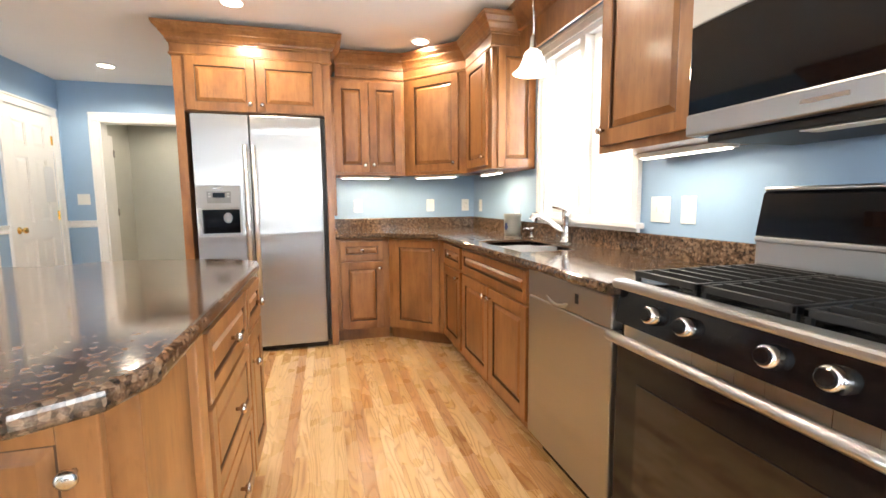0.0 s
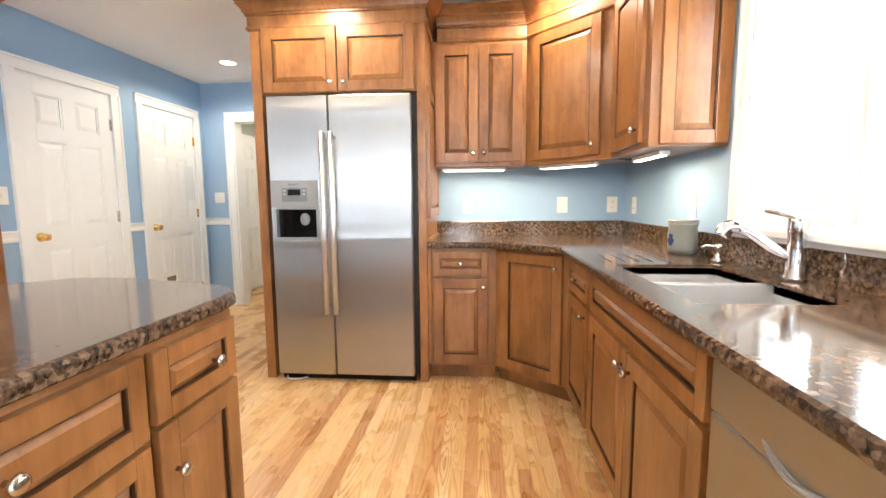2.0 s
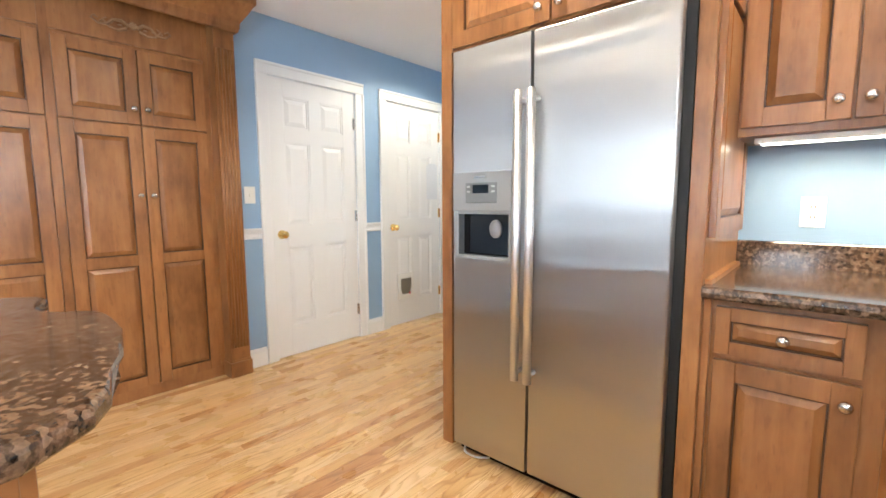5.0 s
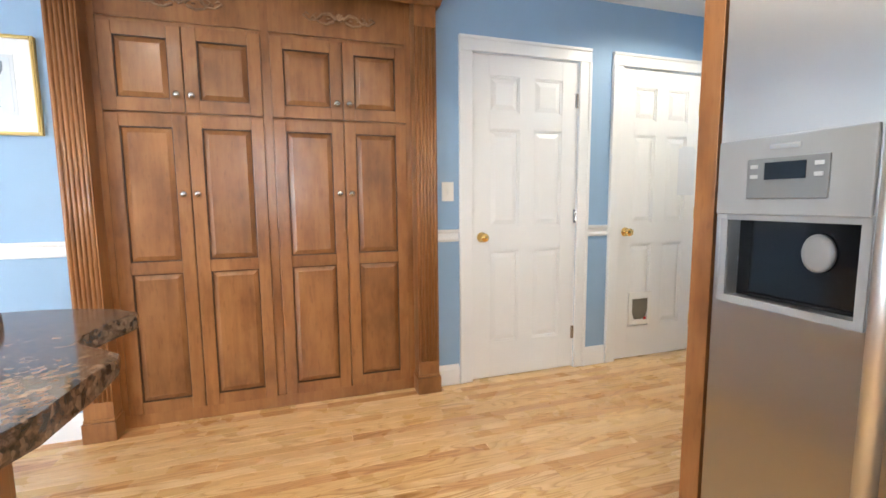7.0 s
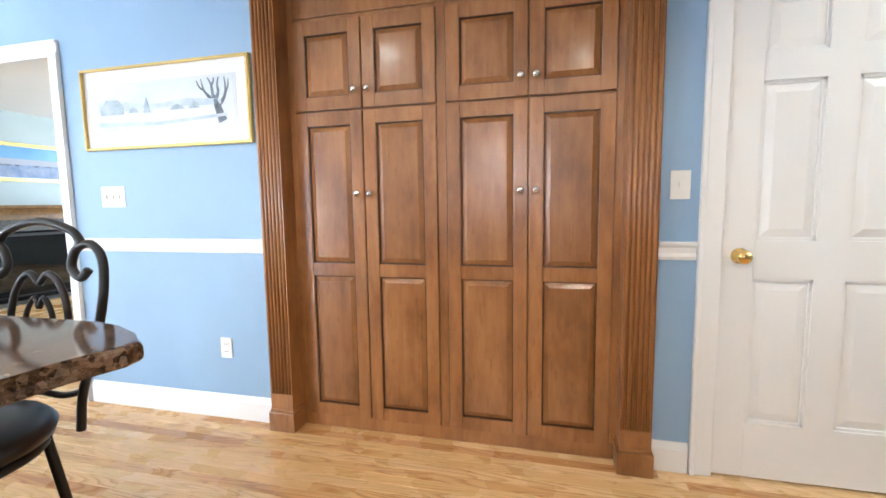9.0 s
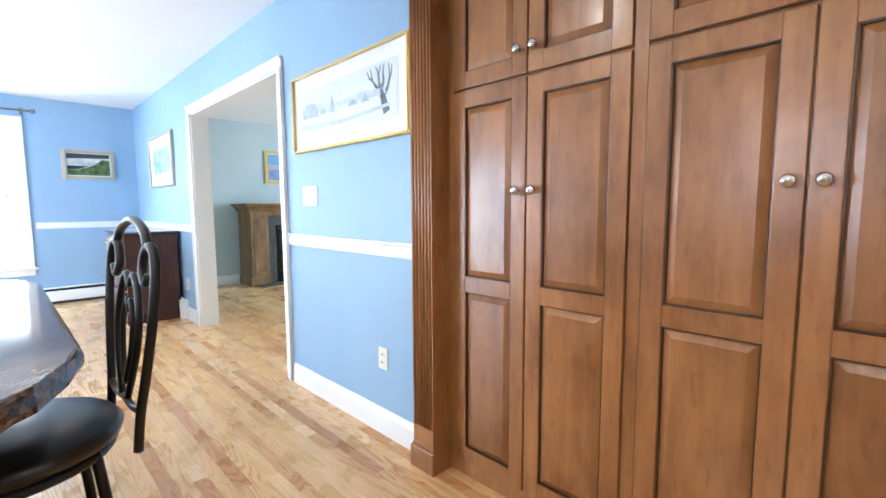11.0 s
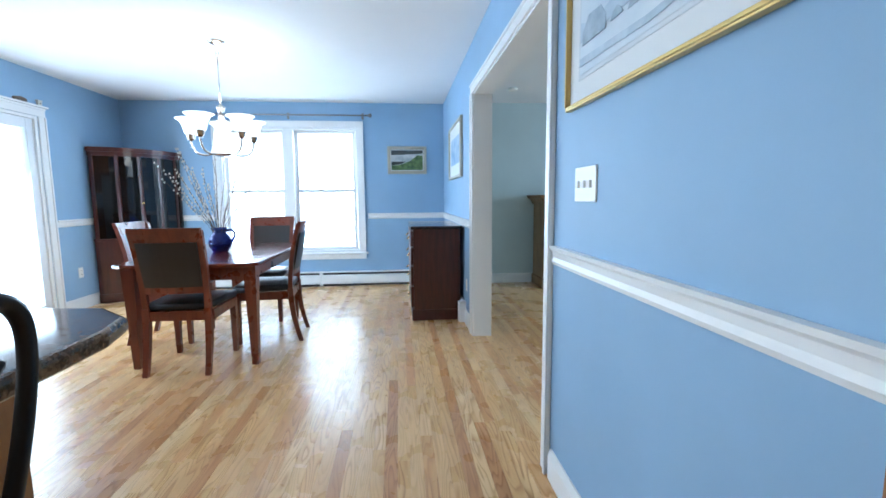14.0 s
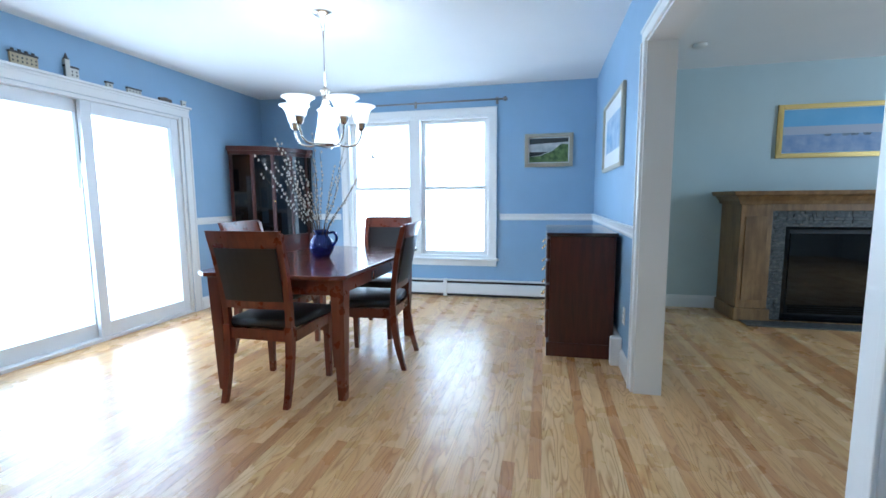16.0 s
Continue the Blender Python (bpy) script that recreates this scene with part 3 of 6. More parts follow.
SFACE = pose(0, YS, 0, 0, 0, 180)     # local x along -x, front to +y
sash_window("window_1", SFACE, -WIN[1], -WIN[0], WIN[2], WIN[3], ((-WIN[1] + 0.03, 0.485), (0.605, -WIN[0] - 0.03)), "white double-hung twin window, bright outside")
casing("trim_window_1", SFACE, -WIN[1], -WIN[0], WIN[2], WIN[3], 0.08, True)
EFACE = pose(XE, 0, 0, 0, 0, -90)     # local x along -y, front to -x
sash_window("window_2", EFACE, -KW[1], -KW[0], KW[2], KW[3], ((-KW[1] + 0.03, -2.345), (-2.295, -KW[0] - 0.03)), "white casement window over the sink", rail=False)
casing("trim_window_2", EFACE, -KW[1], -KW[0], KW[2], KW[3], 0.06, True)

# sliding glass door
sd = thing("door_4", EFACE, "white sliding glass door to bright outdoors", "sliding door", "", "structure")
a, b = -SL[1], -SL[0]
bm = bmesh.new()
for q in ((a, a + 0.035, 0, SL[2]), (b - 0.035, b, 0, SL[2]), (a + 0.035, b - 0.035, 0, 0.03), (a + 0.035, b - 0.035, SL[2] - 0.03, SL[2])):
    bx(bm, q[0], q[1], 0.0, TH, q[2], q[3], 0.003)
part("door_frame", bm, WHITE, sd)
for i, (c, d) in enumerate(((a + 0.035, 1.87), (1.79, b - 0.035))):
    y = 0.02 + 0.05 * (1 - i)
    lb = bmesh.new()
    for q in ((c, c + 0.085, 0.03, SL[2] - 0.03), (d - 0.085, d, 0.03, SL[2] - 0.03), (c + 0.085, d - 0.085, 0.03, 0.15), (c + 0.085, d - 0.085, SL[2] - 0.13, SL[2] - 0.03)):
        bx(lb, q[0], q[1], y, y + 0.04, q[2], q[3], 0.004)
    leaf = part("sliding_leaf", lb, ALU, sd)
    p = part("pane", box(c + 0.08, d - 0.08, y + 0.016, y + 0.022, 0.145, SL[2] - 0.125), PANE, leaf, "clear glass pane")
    p.visible_shadow = False
casing("trim_door_4", EFACE, a, b, 0, SL[2], 0.085)
solid("trim_slider_shelf", box(a - 0.10, b + 0.10, -0.045, 0, SL[2] + 0.085, SL[2] + 0.105, 0.004), WHITE, "narrow white ledge above the sliding door", "trim", "structure", m=EFACE)

solid("backdrop_east", box(4.6, 4.7, -9, 9, -1, 6), OUTSIDE, "overexposed white outdoors", "backdrop", "structure")
solid("backdrop_south", box(-9, 4.5, -7.6, -7.5, -1, 6), OUTSIDE, "overexposed white outdoors", "backdrop", "structure")
# ground colour is pale so the outdoors burns out to white
solid("ground", box(-60, 60, -60, 60, -0.35, -0.25), paint("washed_out_ground", (0.72, 0.72, 0.70), 0.9), "ground coloured pale to look overexposed outside", "ground", "structure")

# ---- kitchen cabinets ----
NF = 3.643          # carcass front of the north run; fronts stand 21 mm proud
EF = 0.945          # carcass front of the east run
ZB, ZT = 0.10, 0.865
CT = 0.905          # worktop


def north(x):
    return pose(x, NF, 0)


def east(y):
    return pose(EF, y, 0, 0, 0, -90)


# north base: drawer over door
c = cabinet("base_cabinet", "stained maple base cabinet, drawer over door, beside the fridge", north(0.125), 0.425, 0.58, ZB, ZT, 0.1)
front(c, "drawer", 0.03, 0.69, 0.345, 0.150, knobs=((0.172, 0.075),))
front(c, "door", 0.03, 0.115, 0.345, 0.555, knobs=((0.315, 0.50),))
# corner, set at an angle
p0, p1 = Vector((0.55, NF)), Vector((EF, 3.315))
ang = math.degrees(math.atan2(p1.y - p0.y, p1.x - p0.x))
lenc = (p1 - p0).length
c = thing("corner_cabinet", pose(p0.x, p0.y, 0, 0, 0, ang), "stained maple corner base cabinet set at an angle", "cabinet", "kitchen cabinets")
part("body", box(0, lenc, 0, 0.42, ZB, ZT), MAPLE, c)
part("toe_kick", box(-0.02, lenc + 0.02, 0.06, 0.08, 0, ZB), MAPLE, c)
front(c, "door", 0.045, 0.115, lenc - 0.09, 0.735, knobs=((lenc - 0.125, 0.66),))
# narrow drawer over door
c = cabinet("base_cabinet", "narrow stained maple base cabinet, drawer over door", east(3.315), 0.49, 0.56, ZB, ZT, 0.1)
front(c, "drawer", 0.04, 0.69, 0.42, 0.150, knobs=((0.20, 0.075),))
front(c, "door", 0.04, 0.115, 0.42, 0.555, knobs=((0.385, 0.51),))
# sink base
c = cabinet("sink_cabinet", "stained maple sink base with false drawer and two doors", east(2.825), 1.03, 0.56, ZB, 0.70, 0.1)
front(c, "drawer", 0.02, 0.69, 0.985, 0.150)
front(c, "door", 0.02, 0.115, 0.487, 0.555, knobs=((0.455, 0.50),))
front(c, "door", 0.518, 0.115, 0.487, 0.555, knobs=((0.032, 0.50),))
part("face_frame", box(0, 1.03, 0, 0.02, 0.70, ZT), MAPLE, c)
part("side_panel", box(1.0, 1.03, 0.02, 0.56, 0.70, ZT), MAPLE, c)

# dishwasher
d = thing("dishwasher", east(1.775), "stainless steel dishwasher under the granite worktop", "dishwasher")
part("body", box(0.005, 0.595, 0.01, 0.56, 0.10, 0.86), DARK, d)
part("toe_kick", box(0.005, 0.595, 0.05, 0.07, 0.0, 0.10), BLACK, d)
bm = bmesh.new()
bx(bm, 0.004, 0.596, -0.032, 0.01, 0.11, 0.745, 0.006)
part("door", bm, STEEL, d)
bm = bmesh.new()
bx(bm, 0.004, 0.596, -0.034, 0.01, 0.748, 0.860, 0.006)
cp = part("control_panel", bm, STEEL, d)
bm = rod(bend([(0.17, -0.028, 0.772), (0.21, -0.037, 0.757), (0.25, -0.040, 0.752), (0.29, -0.037, 0.757), (0.33, -0.028, 0.772)], 6), 0.008, 10)
part("handle", bm, STEEL, d, "pocket handle of brushed steel")
part("badge", box(0.385, 0.405, -0.0365, -0.034, 0.79, 0.825), DARK, cp)

# worktop, one slab with the sink cut out, and its upstands
FN, FE = 3.590, 0.895
SKX0, SKX1, SKY0, SKY1 = 0.985, 1.355, 2.0, 2.66
bm = bmesh.new()
for q in ((FE, SKX0, SKY0, SKY1), (SKX1, XE, SKY0, SKY1), (FE, XE, 1.165, SKY0), (FE, XE, SKY1, 3.285)):
    bx(bm, q[0], q[1], q[2], q[3], 0.867, CT, 0)
corner = [(0.122, FN), (0.52, FN), (FE, 3.285), (XE, 3.285), (XE, YK), (0.122, YK)]
lo, hi = [bm.verts.new((x, y, 0.867)) for x, y in corner], [bm.verts.new((x, y, CT)) for x, y in corner]
bm.faces.new(lo[::-1]), bm.faces.new(hi)
for i in range(6):
    bm.faces.new((lo[i], lo[(i + 1) % 6], hi[(i + 1) % 6], hi[i]))
NOSE = [(0, 0.867), (0.008, 0.867), (0.016, 0.874), (0.019, 0.886), (0.016, 0.899), (0.008, CT - 0.0002), (0, CT - 0.0002)]
sweep(bm, [(0.122, FN), (0.52, FN), (FE, 3.285), (FE, 1.165)], NOSE)
wt = solid("worktop", bm, GRANITE, "polished brown speckled granite worktop with upstand", "worktop")
part("upstand", sweep(bmesh.new(), [(0.122, YK), (XE, YK), (XE, 1.13)], [(0, CT), (0.022, CT), (0.022, 0.998), (0.019, 1.003), (0, 1.003)]), GRANITE, wt)
bm = bmesh.new()
for i in range(6):
    tube(bm, [(0.99 + 0.055 * i, 2.74, CT + 0.001), (1.0 + 0.055 * i, 2.98, CT + 0.0002)], 0.0013, 6)
part("drain_groove", bm, GRANITE, wt)

# sink
s = thing("sink", pose(0, 0, 0), "stainless double-bowl undermount sink in the worktop", "sink")
for y0, y1 in ((SKY0, 2.31), (2.345, SKY1)):
    bm = bmesh.new()
    dz = 0.715
    for q in ((SKX0 - 0.003, SKX0, y0, y1, dz, 0.893), (SKX1, SKX1 + 0.003, y0, y1, dz, 0.893), (SKX0, SKX1, y0 - 0.003, y0, dz, 0.893), (SKX0, SKX1, y1, y1 + 0.003, dz, 0.893), (SKX0, SKX1, y0, y1, dz - 0.003, dz)):
        bx(bm, *q)
    bowl = part("bowl", bm, SINKSTEEL, s)
    part("drain", turned([(0.045, 0), (0.043, 0.004), (0.03, 0.004), (0.028, 0.001), (0, 0.001)], 20, ((SKX0 + SKX1) / 2, (y0 + y1) / 2, dz)), CHROME, bowl)
part("divider", box(SKX0, SKX1, 2.313, 2.342, 0.78, 0.887, 0.006), SINKSTEEL, s)

# tap and soap pump
f = thing("kitchen_tap", pose(1.425, 2.33, CT), "chrome pull-out kitchen tap beside the sink", "tap")
part("base", turned([(0.032, 0), (0.032, 0.012), (0.026, 0.02), (0.024, 0.14), (0.027, 0.15), (0.027, 0.185), (0.022, 0.195), (0, 0.197)], 20), CHROME, f, smooth=True)
part("spout", rod(bend([(0.0, 0, 0.06), (-0.05, 0.02, 0.095), (-0.11, 0.05, 0.145), (-0.14, 0.065, 0.16)], 6), 0.015, 12, 0.017), CHROME, f, smooth=True)
part("spray_head", rod(bend([(-0.132, 0.062, 0.162), (-0.16, 0.075, 0.162), (-0.18, 0.084, 0.135)], 5), 0.021, 12, 0.024), CHROME, f, smooth=True)
part("lever", rod(bend([(0, 0, 0.19), (-0.02, 0.05, 0.205), (-0.03, 0.11, 0.212)], 5), 0.009, 8, 0.006), CHROME, f, smooth=True)
p = thing("soap_pump", pose(1.405, 2.74, CT), "small chrome soap dispenser on the worktop", "soap dispenser")
part("collar", turned([(0.022, 0), (0.022, 0.01), (0.012, 0.018), (0.011, 0.05), (0.016, 0.055), (0.016, 0.07), (0, 0.074)], 16), CHROME, p, smooth=True)
part("nozzle", rod([(0, 0, 0.062), (-0.05, 0.0, 0.066), (-0.065, 0, 0.058)], 0.006), CHROME, p, smooth=True)
CLAY = paint("grey_stoneware", (0.27, 0.28, 0.26), 0.35, 0.15, 0.1)
k = thing("stoneware_crock", pose(1.405, 3.06, CT), "grey stoneware crock with a blue leaf and lid", "crock")
part("pot", turned([(0.055, 0), (0.062, 0.02), (0.064, 0.09), (0.060, 0.125), (0.066, 0.132), (0.066, 0.142), (0.058, 0.146)], 28), CLAY, k, smooth=True)
part("lid", turned([(0.066, 0.146), (0.068, 0.150), (0.066, 0.155), (0.03, 0.157), (0, 0.157)], 24), CLAY, k, smooth=True)
leafm = mat("blue_glaze", (0.02, 0.04, 0.16), 0.3)
bm = bmesh.new()
for zz, ww in ((0.06, 0.02), (0.082, 0.013), (0.045, 0.012)):
    lathe(bm, [(0.0, -0.004), (ww, -0.001), (ww, 0.001), (0, 0.004)], 10, (0, 0, 0))
    for v in bm.verts[-40:]:
        v.co = Vector((-0.0655 + v.co.z * 0.3, v.co.x, zz + v.co.y * 0.8))
part("leaf_motif", bm, leafm, k, m=pose(0, 0, 0, 0, 0, 20))

# upper cabinets
UZ0, UZ1, UD = 1.385, 2.20, 0.33
UN, UE = YK - UD, XE - UD


def light_strip(parent, x0, x1, y, z=UZ0):
    b = part("undercabinet_light", box(x0, x1, y, y + 0.05, z - 0.022, z - 0.001, 0.003), PLASTIC, parent, "slim white under-cabinet light")
    part("tube", box(x0 + 0.02, x1 - 0.02, y + 0.008, y + 0.042, z - 0.0255, z - 0.0215), LEDGLOW, b, "glowing tube")


LR = [(0, UZ0), (0.012, UZ0), (0.016, UZ0 + 0.01), (0.008, UZ0 + 0.022), (0, UZ0 + 0.022)]
c = cabinet("upper_cabinet", "stained maple wall cabinet with two doors", pose(0.125, UN, 0), 0.625, UD, UZ0, UZ1)
front(c, "door", 0.025, UZ0 + 0.028, 0.283, 0.755, knobs=((0.25, 0.06),))
front(c, "door", 0.315, UZ0 + 0.028, 0.283, 0.755, knobs=((0.033, 0.06),))
light_strip(c, 0.06, 0.50, 0.05)
u0, u1 = Vector((0.75, UN)), Vector((UE, 3.475))
uang, ulen = math.degrees(math.atan2(u1.y - u0.y, u1.x - u0.x)), (u1 - u0).length
c = thing("upper_corner_cabinet", pose(u0.x, u0.y, 0, 0, 0, uang), "angled stained maple corner wall cabinet, one door", "cabinet", "kitchen cabinets")
part("body", box(0, ulen, 0, 0.30, UZ0, UZ1 + 0.02), MAPLE, c)
front(c, "door", 0.06, UZ0 + 0.028, ulen - 0.13, 0.775, knobs=((ulen - 0.165, 0.06),))
light_strip(c, 0.06, 0.48, 0.06)
c = cabinet("upper_cabinet", "stained maple wall cabinet with panelled end beside the window", pose(UE, 3.475, 0, 0, 0, -90), 0.56, UD, UZ0, UZ1 + 0.02)
front(c, "door", 0.06, UZ0 + 0.028, 0.43, 0.775, knobs=((0.395, 0.06),))
c2 = new("end_panel", finish(panel_door(UD - 0.05, 0.80, stile=0.055), "end_panel", MAPLE))
c2.parent, c2.matrix_basis = c, pose(0.581, 0.04, UZ0 + 0.01, 0, 0, 90)
light_strip(c, 0.04, 0.42, 0.10)
c = cabinet("upper_cabinet", "stained maple wall cabinet with one door beside the microwave", pose(UE, 1.67, 0, 0, 0, -90), 0.553, UD, UZ0 - 0.033, 2.30)
front(c, "door", 0.03, UZ0 - 0.003, 0.475, 0.88, knobs=((0.03, 0.06),))
light_strip(c, 0.06, 0.50, 0.14, UZ0 - 0.033)
c = cabinet("upper_cabinet", "short stained maple wall cabinet above the microwave", pose(UE, 1.115, 0, 0, 0, -90), 0.76, UD, 1.765, 2.30)
front(c, "door", 0.02, 1.775, 0.352, 0.49, knobs=((0.32, 0.05),))
front(c, "door", 0.385, 1.775, 0.352, 0.49, knobs=((0.03, 0.05),))

CROWN = [(0, 2.195), (0.010, 2.195), (0.016, 2.203), (0.016, 2.210), (0.008, 2.218), (0.008, 2.278), (0.018, 2.281), (0.018, 2.291), (0.027, 2.296), (0.032, 2.312), (0.048, 2.333), (0.056, 2.338), (0.056, 2.347), (0.076, 2.368), (0.084, 2.372), (0.084, 2.382), (0.092, 2.386), (0.092, 2.402), (0, 2.402)]
bm = sweep(bmesh.new(), [(0.165, UN), (u0.x, UN), (UE, u1.y), (UE, 2.915), (XE, 2.915)], CROWN)
solid("crown_moulding", bm, MAPLE, "stepped stained maple crown moulding over the wall cabinets", "crown moulding", "structure")
bm = bmesh.new()
bx(bm, UE + 0.2, UE + 0.22, 1.70, 2.905, 2.13, 2.437, 0.002)
sweep(bm, [(UE + 0.2, 2.90), (UE + 0.2, 1.70)], [(0, 2.30), (0.022, 2.305), (0.026, 2.32), (0.05, 2.345), (0.085, 2.385), (0.098, 2.40), (0.105, 2.437), (0, 2.437)])
solid("window_valance", bm, MAPLE, "stained maple valance board above the sink window", "valance", "structure")
bm = sweep(bmesh.new(), [(XE, 1.695), (UE, 1.695), (UE, 0.37)], [(0, 2.29), (0.012, 2.29), (0.022, 2.31), (0.05, 2.345), (0.085, 2.385), (0.105, 2.418), (0.105, 2.437), (0, 2.437)])
solid("crown_moulding", bm, MAPLE, "stained maple crown moulding beside the window", "crown moulding", "structure")

# fridge surround
g = thing("fridge_surround", pose(0, 3.595, 0), "stained maple fridge enclosure with two doors above", "cabinet", "kitchen cabinets")
part("side_panel", box(-0.955, -0.895, 0, YK - 3.595, 0, 2.22, 0.002), MAPLE, g)
part("side_panel", box(0.070, 0.121, 0, YK - 3.595, 0, 2.22, 0.002), MAPLE, g)
part("over_cabinet", box(-0.895, 0.070, 0.0, YK - 3.595, 1.815, 2.22), MAPLE, g)
front(g, "door", -0.875, 1.822, 0.462, 0.375, knobs=((0.425, 0.05),))
front(g, "door", -0.405, 1.822, 0.462, 0.375, knobs=((0.037, 0.05),))
SIDEP = finish(panel_door(0.56, 0.80, stile=0.06), "applied_panel", MAPLE)
for z in (0.12, 1.05):
    ap = new("applied_panel", SIDEP)
    ap.parent, ap.matrix_basis = g, pose(0.0, 0, 0) @ pose(0.1215, 0.03, z, 0, 0, 90) @ pose(0, -0.021, 0)
part("frieze", sweep(bmesh.new(), [(-0.955, YK - 3.595), (-0.955, 0), (0.121, 0), (0.121, YK - 3.595)], CROWN), MAPLE, g)

# fridge
fr = thing("refrigerator", pose(0, 3.556, 0), "stainless side-by-side refrigerator with ice dispenser", "refrigerator")
part("case", box(-0.856, 0.066, 0.045, 0.66, 0.05, 1.795), DARK, fr)
part("grille", box(-0.85, 0.04, 0.05, 0.08, 0.0, 0.048, 0.004), BLACK, fr)
DX0, DX1, DZ0, DZ1 = -0.822, -0.560, 0.935, 1.115
for nm, x0, x1 in (("freezer_door", -0.852, -0.476), ("fridge_door", -0.466, 0.036)):
    bm = bmesh.new()
    if nm == "freezer_door":
        for q in ((x0, x1, 0.050, DZ0), (x0, x1, DZ1, 1.797), (x0, DX0, DZ0, DZ1), (DX1, x1, DZ0, DZ1)):
            bx(bm, q[0], q[1], 0.0, 0.045, q[2], q[3])
    else:
        bx(bm, x0, x1, 0.0, 0.045, 0.050, 1.797, 0.007)
    dd = part(nm, bm, STEEL, fr)
    hx = -0.497 if nm == "freezer_door" else -0.440
    bm = rod([(hx, -0.055, 0.46), (hx, -0.055, 1.575)], 0.0170, 14)
    for z in (0.49, 1.545):
        tube(bm, [(hx, -0.05, z), (hx, 0.0, z)], 0.010, 10)
    part("handle", bm, SATIN, dd, "long tubular steel handle", True)
dp = part("dispenser", box(-0.848, -0.548, -0.010, 0.0, 1.125, 1.29, 0.003), GREYPLASTIC, fr, "grey water and ice dispenser")
part("dispenser_frame", sweep(bmesh.new(), [(DX0, DZ1), (DX1, DZ1), (DX1, DZ0), (DX0, DZ0), (DX0, DZ1)], [(-0.014, 0.0), (0.002, 0.0), (0.002, 0.006), (-0.014, 0.006)]), GREYPLASTIC, dp, m=pose(0, 0, 0, 90, 0, 0))
part("niche", box(DX0, DX1, 0.038, 0.044, DZ0, DZ1), BLACK, dp)
part("paddle", turned([(0.03, 0), (0.03, 0.008), (0.024, 0.012), (0, 0.013)], 24), GREYPLASTIC, dp, smooth=True, m=pose(-0.65, 0.037, 1.05, 90) @ Matrix.Diagonal((1, 1.3, 1, 1)))
scr = part("display", box(-0.775, -0.615, -0.014, -0.0095, 1.16, 1.245, 0.002), mat("panel_grey", (0.16, 0.17, 0.18), 0.4), dp)
part("lcd", box(-0.735, -0.655, -0.0165, -0.0135, 1.20, 1.235), BLACKGLASS, scr)
for x in (-0.758, -0.632):
    for z in (1.207, 1.228):
        part("button", box(x - 0.008, x + 0.008, -0.0165, -0.0135, z - 0.004, z + 0.004, 0.001), BUTTONGREY, scr)
part("badge", box(-0.73, -0.67, -0.0125, -0.0095, 1.262, 1.272), NICKEL, dp)
solid("water_line", rod(bend([(-0.82, 3.60, 0.02), (-0.80, 3.575, 0.008), (-0.74, 3.57, 0.008), (-0.68, 3.60, 0.012)], 6), 0.005), PLASTIC, "thin white water line under the fridge", "cable", smooth=True)

# microwave
m = thing("microwave", pose(1.105, 1.112, 0, 0, 0, -90), "stainless over-range microwave with black glass door", "microwave")
part("body", box(0, 0.758, 0.02, 0.40, 1.345, 1.76), BLACK, m)
part("top_band", box(0, 0.758, -0.006, 0.02, 1.655, 1.76, 0.005), STEEL, m)
part("bottom_band", box(0, 0.758, -0.012, 0.02, 1.345, 1.407, 0.006), STEEL, m)
gl = part("door_glass", box(0, 0.58, -0.004, 0.02, 1.407, 1.655, 0.002), BLACKGLASS, m)
part("control_panel", box(0.583, 0.758, -0.004, 0.02, 1.407, 1.655, 0.002), BLACKGLASS, m)
part("badge", box(0.33, 0.43, -0.014, -0.0115, 1.372, 1.382), NICKEL, m)
part("underside_vent", box(0.04, 0.72, 0.03, 0.36, 1.325, 1.345, 0.004), IRON, m)
part("task_light", box(0.28, 0.48, 0.06, 0.12, 1.322, 1.326), PLASTIC, m)

# range
r = thing("gas_range", pose(0.935, 1.150, 0, 0, 0, -90), "stainless and black gas range with cast-iron grates", "range")
part("body", box(0.0, 0.758, 0.0, 0.56, 0.06, 0.895, 0.003), STEELV, r)
part("kick", box(0.01, 0.75, 0.03, 0.06, 0.0, 0.06), BLACK, r)
bm = bmesh.new()
bx(bm, 0.012, 0.746, -0.035, 0.0, 0.20, 0.735, 0.006)
od = part("oven_door", bm, BLACK, r)
part("oven_glass", box(0.11, 0.65, -0.038, -0.034, 0.30, 0.63, 0.002), mat("smoked_glass", (0.016, 0.010, 0.007), 0.06), od)
hb = rod(bend([(0.02, -0.07, 0.755), (0.38, -0.078, 0.760), (0.738, -0.07, 0.755)], 8), 0.016, 12)
for x in (0.03, 0.728):
    tube(hb, [(x, -0.065, 0.755), (x, -0.03, 0.735)], 0.012, 8)
part("handle", hb, STEEL, od, "brushed steel bar handle", True)
part("drawer", box(0.012, 0.746, -0.03, 0.0, 0.065, 0.19, 0.005), STEEL, r)
bm = bmesh.new()
vs = [bm.verts.new(q) for q in ((0.0, -0.035, 0.79), (0.758, -0.035, 0.79), (0.758, -0.012, 0.90), (0.0, -0.012, 0.90), (0, 0.0, 0.79), (0.758, 0, 0.79), (0.758, 0.0, 0.90), (0, 0, 0.90))]
for q in ((0, 1, 2, 3), (1, 5, 6, 2), (4, 0, 3, 7), (3, 2, 6, 7), (0, 4, 5, 1)):
    bm.faces.new([vs[i] for i in q])
cpn = part("control_panel", bm, BLACK, r)
